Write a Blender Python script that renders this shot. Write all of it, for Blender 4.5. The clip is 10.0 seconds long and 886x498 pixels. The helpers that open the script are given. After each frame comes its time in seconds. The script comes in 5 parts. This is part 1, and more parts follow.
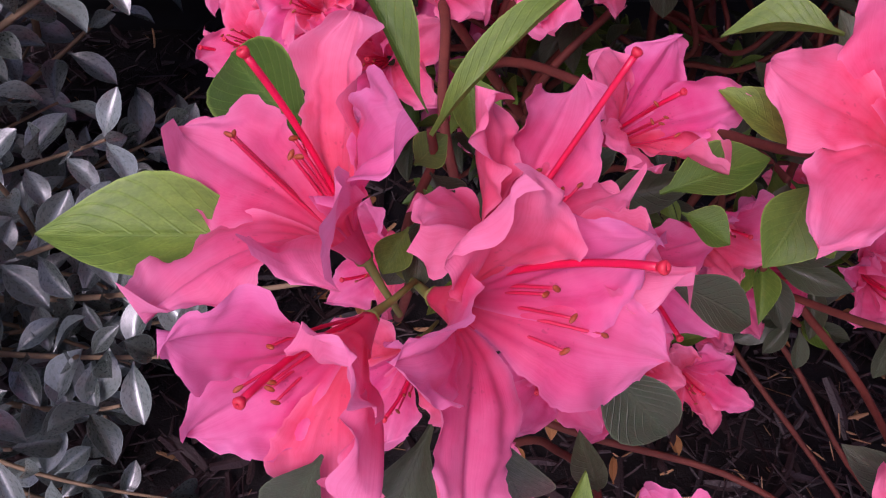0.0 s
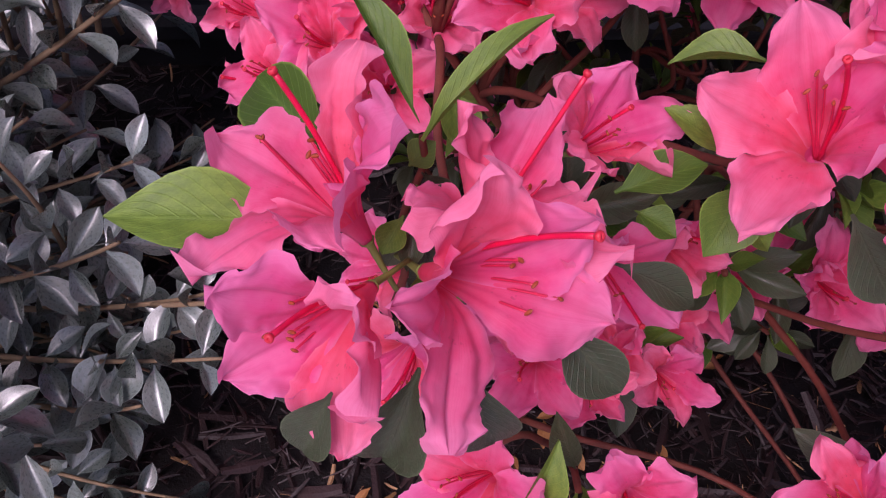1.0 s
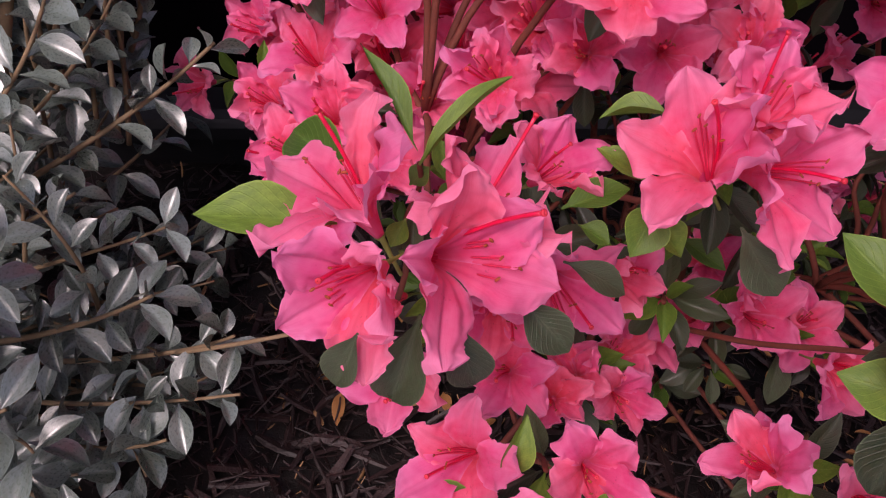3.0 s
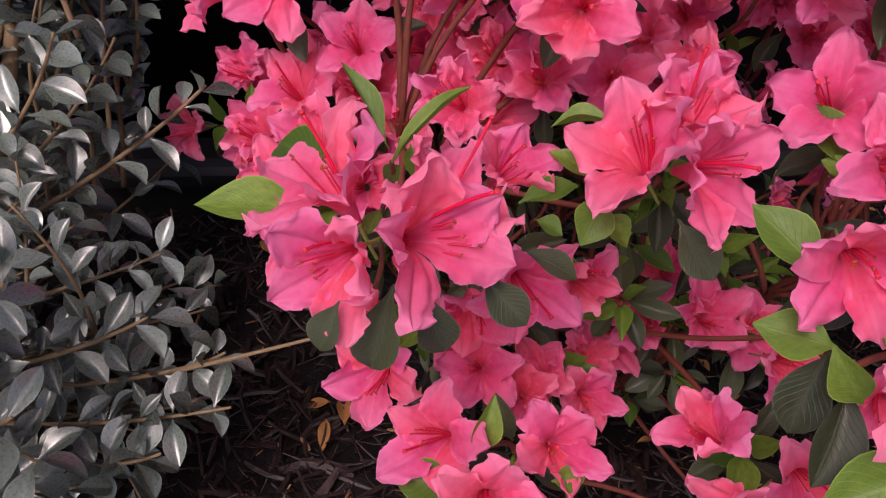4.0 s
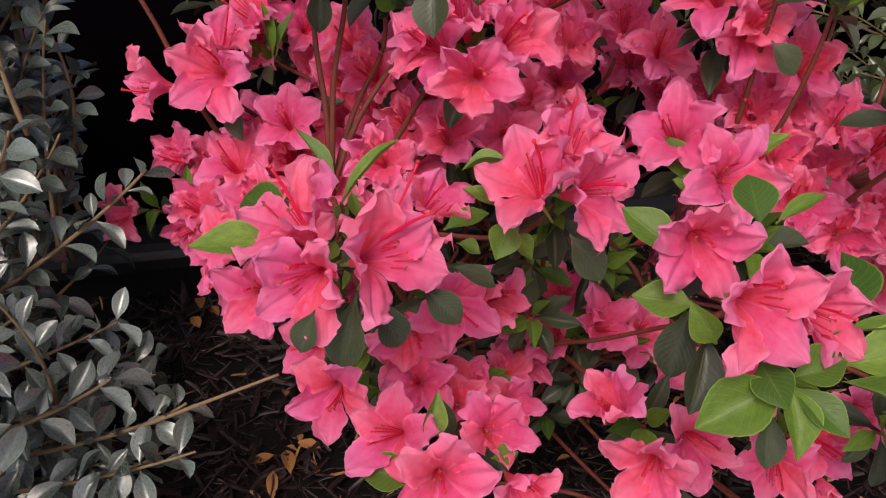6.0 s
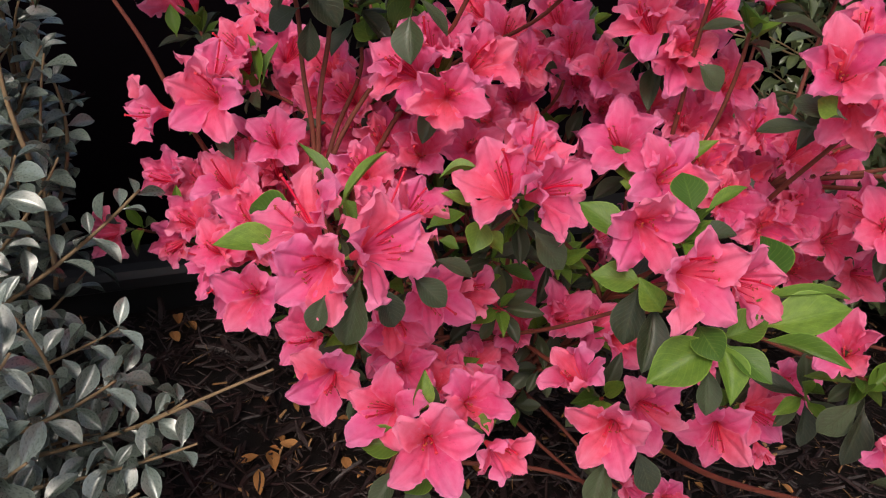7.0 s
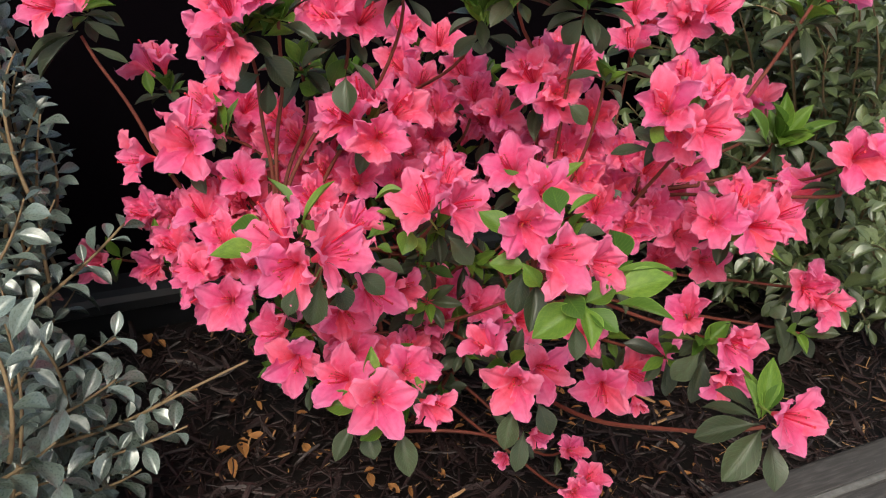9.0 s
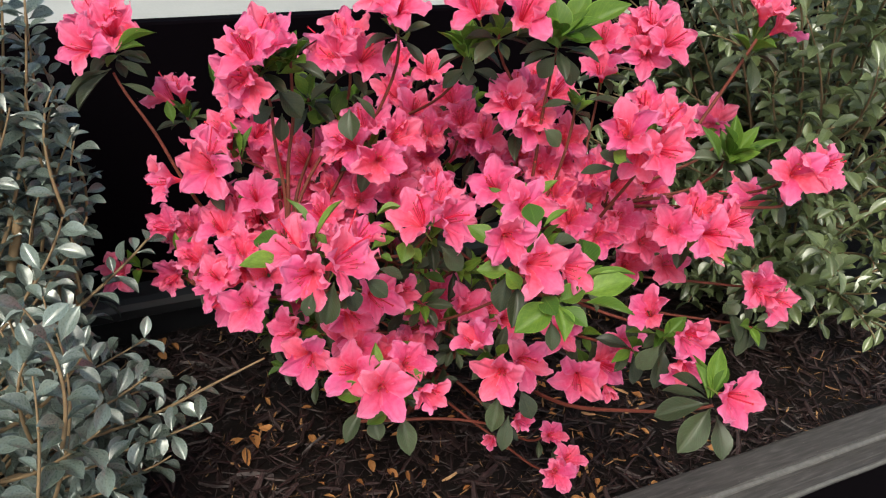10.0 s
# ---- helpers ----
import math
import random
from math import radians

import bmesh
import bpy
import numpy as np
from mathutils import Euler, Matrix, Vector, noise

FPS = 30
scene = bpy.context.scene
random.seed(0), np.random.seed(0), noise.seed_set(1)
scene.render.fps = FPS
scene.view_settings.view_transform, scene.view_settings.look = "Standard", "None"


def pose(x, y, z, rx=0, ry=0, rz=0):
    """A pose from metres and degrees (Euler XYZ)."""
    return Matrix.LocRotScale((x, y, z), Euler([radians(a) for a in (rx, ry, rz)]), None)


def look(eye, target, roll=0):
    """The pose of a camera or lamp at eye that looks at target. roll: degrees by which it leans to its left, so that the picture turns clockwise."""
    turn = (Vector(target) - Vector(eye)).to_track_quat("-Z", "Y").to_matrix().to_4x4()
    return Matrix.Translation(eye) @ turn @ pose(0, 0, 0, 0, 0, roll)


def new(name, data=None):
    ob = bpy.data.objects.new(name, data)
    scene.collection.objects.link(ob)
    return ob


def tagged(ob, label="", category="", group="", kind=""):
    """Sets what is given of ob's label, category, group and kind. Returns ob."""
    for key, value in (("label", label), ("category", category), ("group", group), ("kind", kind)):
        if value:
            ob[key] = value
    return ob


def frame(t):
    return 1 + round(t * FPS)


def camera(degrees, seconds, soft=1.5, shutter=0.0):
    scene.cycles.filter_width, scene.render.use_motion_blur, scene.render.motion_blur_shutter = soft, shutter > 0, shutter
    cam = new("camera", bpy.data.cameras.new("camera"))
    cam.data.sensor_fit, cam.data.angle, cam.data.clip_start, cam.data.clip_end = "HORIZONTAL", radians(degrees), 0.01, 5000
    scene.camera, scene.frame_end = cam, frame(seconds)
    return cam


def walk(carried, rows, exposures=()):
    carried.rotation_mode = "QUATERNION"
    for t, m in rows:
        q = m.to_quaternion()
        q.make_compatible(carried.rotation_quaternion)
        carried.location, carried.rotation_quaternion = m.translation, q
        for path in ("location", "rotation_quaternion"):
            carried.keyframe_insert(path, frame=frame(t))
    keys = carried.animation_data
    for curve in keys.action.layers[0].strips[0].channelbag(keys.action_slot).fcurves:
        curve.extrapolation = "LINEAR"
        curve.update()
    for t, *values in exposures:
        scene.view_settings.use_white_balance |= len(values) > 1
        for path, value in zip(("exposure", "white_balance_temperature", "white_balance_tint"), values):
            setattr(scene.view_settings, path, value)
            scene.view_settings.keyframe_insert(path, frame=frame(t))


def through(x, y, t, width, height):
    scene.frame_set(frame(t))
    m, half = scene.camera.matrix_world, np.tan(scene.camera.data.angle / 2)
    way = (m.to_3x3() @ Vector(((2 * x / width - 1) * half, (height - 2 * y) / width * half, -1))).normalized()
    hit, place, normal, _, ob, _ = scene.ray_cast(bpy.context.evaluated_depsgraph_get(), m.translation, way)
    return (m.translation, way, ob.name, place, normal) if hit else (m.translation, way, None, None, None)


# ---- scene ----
cam = camera(53.3, 10.0, soft=1.2)
PATH = [
    (0, (0.001, -0.005, 0.506), (0.232, 1.189, -1.082), 6.8),
    (0.5, (0.002, -0.021, 0.517), (0.226, 1.204, -1.048), 6.6),
    (1, (0.0, -0.037, 0.528), (0.224, 1.224, -1.008), 6.3),
    (1.5, (-0.005, -0.054, 0.537), (0.226, 1.249, -0.964), 6.2),
    (2, (-0.009, -0.071, 0.544), (0.235, 1.279, -0.911), 6.2),
    (2.5, (-0.012, -0.091, 0.553), (0.246, 1.308, -0.852), 6.2),
    (4, (-0.014, -0.162, 0.564), (0.296, 1.381, -0.67), 5.4),
    (4.5, (-0.02, -0.187, 0.567), (0.323, 1.394, -0.609), 4.8),
    (5, (-0.03, -0.209, 0.575), (0.372, 1.395, -0.55), 4.0),
    (5.5, (-0.036, -0.221, 0.582), (0.44, 1.387, -0.508), 4.1),
    (7, (-0.091, -0.297, 0.608), (0.578, 1.3, -0.393), 4.8),
    (7.5, (-0.108, -0.329, 0.626), (0.61, 1.264, -0.347), 4.7),
    (8, (-0.129, -0.369, 0.642), (0.629, 1.219, -0.309), 4.5),
    (8.5, (-0.142, -0.4, 0.654), (0.648, 1.18, -0.283), 4.3),
    (9, (-0.151, -0.437, 0.672), (0.664, 1.133, -0.26), 4.1),
    (9.5, (-0.174, -0.475, 0.694), (0.662, 1.087, -0.234), 4.0),
    (10, (-0.201, -0.515, 0.723), (0.648, 1.045, -0.196), 3.9),
]
LIGHT = [(0, -0.75, 5750, 41), (2.5, -0.76, 6300, 33), (5.5, -0.76, 6600, 18), (8, -0.64, 6600, 2), (10, -0.36, 6450, -2)]
walk(cam, [(t, look(eye, target, roll)) for t, eye, target, roll in PATH], LIGHT)


# ---- light ----
SUN_DIR = Vector((-0.46, -0.66, 1.0)).normalized()
world = bpy.data.worlds.new("sky")
scene.world = world
world.use_nodes = True
wn = world.node_tree
sky = wn.nodes.new("ShaderNodeTexSky")
sky.sky_type, sky.sun_disc = "NISHITA", False
sky.dust_density, sky.ozone_density = 5.0, 0.8
sky.sun_elevation = math.asin(SUN_DIR.z)
sky.sun_rotation = math.atan2(SUN_DIR.x, SUN_DIR.y)
wn.links.new(sky.outputs[0], wn.nodes["Background"].inputs[0])
wn.nodes["Background"].inputs[1].default_value = 0.20
sun = new("sun", bpy.data.lights.new("sun", "SUN"))
sun.data.energy, sun.data.angle, sun.data.color = 3.4, radians(24), (1.0, 0.93, 0.85)
sun.matrix_world = look(SUN_DIR * 5, (0, 0, 0))


# ---- materials ----
def nodes(name):
    m = bpy.data.materials.new(name)
    m.use_nodes = True
    nt = m.node_tree
    return m, nt, nt.nodes["Principled BSDF"]


def node(nt, kind, **inputs):
    n = nt.nodes.new(kind)
    for k, v in inputs.items():
        n.inputs[k.replace("_", " ")].default_value = v
    return n


def ramp(nt, source, stops):
    r = nt.nodes.new("ShaderNodeValToRGB")
    els = r.color_ramp.elements
    while len(els) < len(stops):
        els.new(0.5)
    for e, (p, c) in zip(els, stops):
        e.position, e.color = p, (*c, 1)
    nt.links.new(source, r.inputs[0])
    return r.outputs[0]


def mix(nt, fac, a, b, mode="MIX"):
    m = nt.nodes.new("ShaderNodeMix")
    m.data_type, m.blend_type = "RGBA", mode
    for sock, v in ((m.inputs[0], fac), (m.inputs[6], a), (m.inputs[7], b)):
        if isinstance(v, bpy.types.NodeSocket):
            nt.links.new(v, sock)
        elif isinstance(v, tuple):
            sock.default_value = (*v, 1)
        else:
            sock.default_value = v
    return m.outputs[2]


def maths(nt, op, a, b=0.0):
    m = nt.nodes.new("ShaderNodeMath")
    m.operation = op
    m.use_clamp = op == "SUBTRACT" and a == 1.0
    for sock, v in ((m.inputs[0], a), (m.inputs[1], b)):
        if isinstance(v, bpy.types.NodeSocket):
            nt.links.new(v, sock)
        else:
            sock.default_value = v
    return m.outputs[0]


def noise_tex(nt, scale, detail=4.0, vector=None, rough=0.55):
    n = node(nt, "ShaderNodeTexNoise", Scale=scale, Detail=detail, Roughness=rough)
    if vector is not None:
        nt.links.new(vector, n.inputs["Vector"])
    return n.outputs["Fac"]


def bump(nt, bsdf, height, strength, distance):
    b = node(nt, "ShaderNodeBump", Strength=strength, Distance=distance)
    nt.links.new(height, b.inputs["Height"])
    nt.links.new(b.outputs[0], bsdf.inputs["Normal"])
    return b


def see_through(nt, bsdf, colour, share):
    """Let a share of the light pass through a thin petal or leaf."""
    t = nt.nodes.new("ShaderNodeBsdfTranslucent")
    if isinstance(colour, tuple):
        t.inputs[0].default_value = (*colour, 1)
    else:
        nt.links.new(colour, t.inputs[0])
    m = nt.nodes.new("ShaderNodeMixShader")
    m.inputs[0].default_value = share
    nt.links.new(bsdf.outputs[0], m.inputs[1])
    nt.links.new(t.outputs[0], m.inputs[2])
    nt.links.new(m.outputs[0], nt.nodes["Material Output"].inputs[0])


def chance(nt):
    """A random number for each object and each loose piece of a joined mesh."""
    o, g = nt.nodes.new("ShaderNodeObjectInfo"), nt.nodes.new("ShaderNodeNewGeometry")
    return maths(nt, "FRACT", maths(nt, "ADD", o.outputs["Random"], g.outputs["Random Per Island"]))


def petal_material(name, deep, mid, edge):
    m, nt, b = nodes(name)
    uv = nt.nodes.new("ShaderNodeUVMap").outputs[0]
    sep = nt.nodes.new("ShaderNodeSeparateXYZ")
    nt.links.new(uv, sep.inputs[0])
    along = sep.outputs[1]
    across = maths(nt, "ABSOLUTE", maths(nt, "SUBTRACT", sep.outputs[0], 0.5))
    col = ramp(nt, along, [(0.0, deep), (0.34, tuple(0.65 * a + 0.35 * c for a, c in zip(deep, mid))), (0.62, mid), (0.82, tuple(0.6 * a + 0.4 * c for a, c in zip(mid, edge))), (1.0, edge)])
    rim = maths(nt, "MULTIPLY", maths(nt, "POWER", maths(nt, "MULTIPLY", across, 2.0), 6.0), 0.75)
    col = mix(nt, rim, col, edge)
    # veins fan out along the petal
    stretch = nt.nodes.new("ShaderNodeMapping")
    stretch.inputs["Scale"].default_value = (70, 2.6, 1)
    nt.links.new(uv, stretch.inputs[0])
    veins = noise_tex(nt, 1.0, 3.0, stretch.outputs[0])
    col = mix(nt, ramp(nt, veins, [(0.42, (0, 0, 0)), (0.70, (0.22, 0.22, 0.22))]), col, tuple(0.82 * x for x in deep))
    # crimson freckles near the throat
    dots = nt.nodes.new("ShaderNodeMapping")
    dots.inputs["Scale"].default_value = (13, 26, 1)
    nt.links.new(uv, dots.inputs[0])
    freckle = ramp(nt, noise_tex(nt, 1.0, 1.0, dots.outputs[0]), [(0.66, (0, 0, 0)), (0.70, (1, 1, 1))])
    zone = ramp(nt, along, [(0.30, (0, 0, 0)), (0.40, (0.8, 0.8, 0.8)), (0.58, (0.6, 0.6, 0.6)), (0.70, (0, 0, 0))])
    col = mix(nt, maths(nt, "MULTIPLY", maths(nt, "MULTIPLY", freckle, zone), maths(nt, "SUBTRACT", 1.0, maths(nt, "MULTIPLY", across, 2.6))), col, (0.55, 0.008, 0.06))
    obj = nt.nodes.new("ShaderNodeTexCoord").outputs["Object"]
    blotch = noise_tex(nt, 120, 4.0, obj)
    col = mix(nt, 0.35, col, ramp(nt, blotch, [(0.3, tuple(0.88 * x for x in mid)), (0.7, edge)]))
    hue = nt.nodes.new("ShaderNodeHueSaturation")
    nt.links.new(col, hue.inputs["Color"])
    c = chance(nt)
    nt.links.new(maths(nt, "ADD", maths(nt, "MULTIPLY", c, 0.026), 0.487), hue.inputs["Hue"])
    nt.links.new(maths(nt, "ADD", maths(nt, "MULTIPLY", c, 0.12), 0.92), hue.inputs["Value"])
    nt.links.new(hue.outputs[0], b.inputs["Base Color"])
    b.inputs["Roughness"].default_value = 0.55
    b.inputs["Specular IOR Level"].default_value = 0.22
    b.inputs["Sheen Weight"].default_value = 0.05
    bump(nt, b, mix(nt, 0.5, veins, noise_tex(nt, 420, 4.0, obj)), 0.4, 0.0004)
    see_through(nt, b, hue.outputs[0], 0.40)
    return m


def leaf_material(name, dark, light, back, gloss, through=0.18, vein=0.14, shine=0.5, coat=0.0, speckle=0.2, relief=0.4):
    m, nt, b = nodes(name)
    uv = nt.nodes.new("ShaderNodeUVMap").outputs[0]
    sep = nt.nodes.new("ShaderNodeSeparateXYZ")
    nt.links.new(uv, sep.inputs[0])
    across = maths(nt, "ABSOLUTE", maths(nt, "SUBTRACT", sep.outputs[0], 0.5))
    obj = nt.nodes.new("ShaderNodeTexCoord").outputs["Object"]
    c = chance(nt)
    col = mix(nt, c, dark, light)
    mottled = noise_tex(nt, 7.0, 5.0, uv)
    col = mix(nt, ramp(nt, mottled, [(0.35, (0, 0, 0)), (0.75, (0.7, 0.7, 0.7))]), col, back)
    # side veins run forward from the midrib
    v = maths(nt, "SINE", maths(nt, "MULTIPLY", maths(nt, "SUBTRACT", sep.outputs[1], maths(nt, "MULTIPLY", across, 0.7)), 62.0))
    veins = ramp(nt, v, [(0.82, (0, 0, 0)), (1.0, (1, 1, 1))])
    rib = ramp(nt, across, [(0.012, (1, 1, 1)), (0.03, (0, 0, 0))])
    lines = mix(nt, 1.0, veins, rib, "ADD")
    col = mix(nt, maths(nt, "MULTIPLY", lines, vein), col, tuple(min(1, 1.7 * x + 0.02) for x in light))
    margin = ramp(nt, across, [(0.465, (0, 0, 0)), (0.5, (0.45, 0.45, 0.45))])
    col = mix(nt, margin, col, tuple(min(1, 1.9 * x + 0.03) for x in light))
    grain = noise_tex(nt, 55.0, 4.0, uv, 0.7)
    col = mix(nt, ramp(nt, grain, [(0.35, (speckle,) * 3), (0.6, (0, 0, 0))]), col, tuple(0.6 * x for x in dark))
    nt.links.new(col, b.inputs["Base Color"])
    b.inputs["Specular IOR Level"].default_value = shine
    b.inputs["Coat Weight"].default_value = coat
    b.inputs["Coat Roughness"].default_value = 0.25
    b.inputs["Coat IOR"].default_value = 1.7
    wear = noise_tex(nt, 12.0, 3.0, uv)
    nt.links.new(ramp(nt, wear, [(0.3, (gloss - 0.08,) * 3), (0.7, (gloss + 0.14,) * 3)]), b.inputs["Roughness"])
    h = mix(nt, 0.5, lines, noise_tex(nt, 40.0, 3.0, uv))
    bump(nt, b, h, relief, 0.0005)
    see_through(nt, b, col, through)
    return m


def bark_material(name, dark, light, scale=90):
    m, nt, b = nodes(name)
    obj = nt.nodes.new("ShaderNodeTexCoord").outputs["Object"]
    n = noise_tex(nt, scale, 6.0, obj)
    fine = noise_tex(nt, scale * 7, 4.0, obj)
    col = mix(nt, n, dark, light)
    col = mix(nt, maths(nt, "MULTIPLY", fine, 0.5), col, tuple(0.5 * x for x in dark))
    nt.links.new(col, b.inputs["Base Color"])
    b.inputs["Roughness"].default_value = 0.75
    bump(nt, b, mix(nt, 0.5, n, fine), 0.6, 0.0008)
    return m


def plain_material(name, colour, rough=0.5, var=0.25, scale=300.0, metal=0.0):
    m, nt, b = nodes(name)
    obj = nt.nodes.new("ShaderNodeTexCoord").outputs["Object"]
    n = noise_tex(nt, scale, 4.0, obj)
    col = mix(nt, n, tuple(x * (1 - var) for x in colour), tuple(min(1, x * (1 + var)) for x in colour))
    nt.links.new(col, b.inputs["Base Color"])
    b.inputs["Roughness"].default_value, b.inputs["Metallic"].default_value = rough, metal
    bump(nt, b, n, 0.2, 0.0004)
    return m


PINK = petal_material("pink_petal", (0.84, 0.009, 0.076), (0.93, 0.086, 0.250), (0.96, 0.325, 0.560))
FILAMENT = plain_material("filament", (0.58, 0.018, 0.07), 0.45)
STYLE = plain_material("style", (0.66, 0.008, 0.055), 0.4)
STIGMA = plain_material("stigma", (0.60, 0.02, 0.045), 0.5)
ANTHER = plain_material("anther", (0.32, 0.055, 0.012), 0.6, 0.6, 2500)
CALYX = plain_material("calyx", (0.20, 0.24, 0.05), 0.6)
YOUNG = leaf_material("young_leaf", (0.052, 0.118, 0.015), (0.23, 0.36, 0.050), (0.070, 0.150, 0.020), 0.42, 0.30, 0.09, 0.4)
MATURE = leaf_material("mature_leaf", (0.015, 0.026, 0.012), (0.072, 0.098, 0.044), (0.056, 0.048, 0.024), 0.42, 0.08, 0.10, 0.45, 0.12, 0.35, 0.6)
# the pale bluish end of this leaf colour paints in sky sheen
GREY_SHEEN = leaf_material("grey_sheen_leaf", (0.036, 0.052, 0.042), (0.205, 0.258, 0.236), (0.095, 0.110, 0.078), 0.28, 0.14, 0.12, 1.0, 1.0, 0.08, 0.2)
BOX = leaf_material("glossy_leaf", (0.040, 0.060, 0.022), (0.19, 0.240, 0.095), (0.125, 0.140, 0.060), 0.32, 0.16, 0.10, 0.9, 0.5, 0.1, 0.2)
STEM = bark_material("azalea_bark", (0.095, 0.016, 0.010), (0.25, 0.056, 0.030))
TWIG = bark_material("boxwood_bark", (0.15, 0.10, 0.055), (0.36, 0.24, 0.13))


# ---- builders ----
def shape(name, verts, faces, material, uvs=None, smooth=True):
    me = bpy.data.meshes.new(name)
    me.from_pydata([tuple(v) for v in verts], [], faces)
    me.materials.append(material)
    if uvs is not None:
        layer = me.uv_layers.new(name="UVMap")
        idx = np.empty(len(me.loops), dtype=np.int32)
        me.loops.foreach_get("vertex_index", idx)
        layer.data.foreach_set("uv", np.asarray(uvs, dtype=np.float32)[idx].ravel())
    me.polygons.foreach_set("use_smooth", [smooth] * len(me.polygons))
    me.update()
    return me


def under(name, me, parent, m=None, label=""):
    ob = new(name, me)
    ob.parent = parent
    if m is not None:
        ob.matrix_basis = m
    return tagged(ob, label)


def thing(name, label, category, group="", kind="", at=(0, 0, 0)):
    ob = new(name)
    ob.location = at
    ob.empty_display_size = 0.05
    return tagged(ob, label, category, group, kind)


def grid_faces(rows, cols):
    return [(i * cols + j, i * cols + j + 1, (i + 1) * cols + j + 1, (i + 1) * cols + j) for i in range(rows - 1) for j in range(cols - 1)]


def tube_data(path, radii, sides=7, start=0):
    """Rings round a path; caps both ends."""
    verts, faces = [], []
    n = len(path)
    ref = Vector((0.3, 0.7, 0.2))
    for i, p in enumerate(path):
        t = (path[min(i + 1, n - 1)] - path[max(i - 1, 0)]).normalized()
        a = (ref - t * ref.dot(t)).normalized()
        b = t.cross(a)
        ref = a
        for k in range(sides):
            q = 2 * math.pi * k / sides
            verts.append(p + (a * math.cos(q) + b * math.sin(q)) * radii[i])
    for i in range(n - 1):
        for k in range(sides):
            k2 = (k + 1) % sides
            faces.append((start + i * sides + k, start + i * sides + k2, start + (i + 1) * sides + k2, start + (i + 1) * sides + k))
    faces.append(tuple(start + k for k in reversed(range(sides))))
    faces.append(tuple(start + (n - 1) * sides + k for k in range(sides)))
    return verts, faces


def bezier(p, n):
    p = [Vector(q) for q in p]
    out = []
    for i in range(n):
        t = i / (n - 1)
        q = list(p)
        while len(q) > 1:
            q = [a.lerp(b, t) for a, b in zip(q, q[1:])]
        out.append(q[0])
    return out


def frame_of(axis):
    z = Vector(axis).normalized()
    ref = Vector((0, 0, 1)) if abs(z.z) < 0.95 else Vector((0, 1, 0))
    y = (ref - z * ref.dot(z)).normalized()
    x = y.cross(z)
    return Matrix((x, y, z)).transposed()


# ---- flowers ----
TUBE, LOBE = 0.013, 0.0285


def centre_line(open_to, n, tube=TUBE, lobe=LOBE, curl=0.0):
    """Distance from the axis and height along a corolla, from the foot of its tube to the tip of a lobe."""
    pts, r, z = [(0.0016, 0.0)], 0.0016, 0.0
    m = 60
    for i in range(m):
        s = (i + 0.5) / m
        d = (tube + lobe) / m
        k = s * (tube + lobe)
        if k < tube:
            a = radians(13 + 18 * (k / tube) ** 2)
        else:
            q = (k - tube) / lobe
            a = radians(31) + (radians(open_to) - radians(31)) * (1 - (1 - min(1, q * 1.35)) ** 2) + radians(curl) * max(0, q - 0.6) / 0.4
        r += d * math.sin(a)
        z += d * math.cos(a)
        pts.append((r, z))
    return [pts[round(i * m / (n - 1))] for i in range(n)]


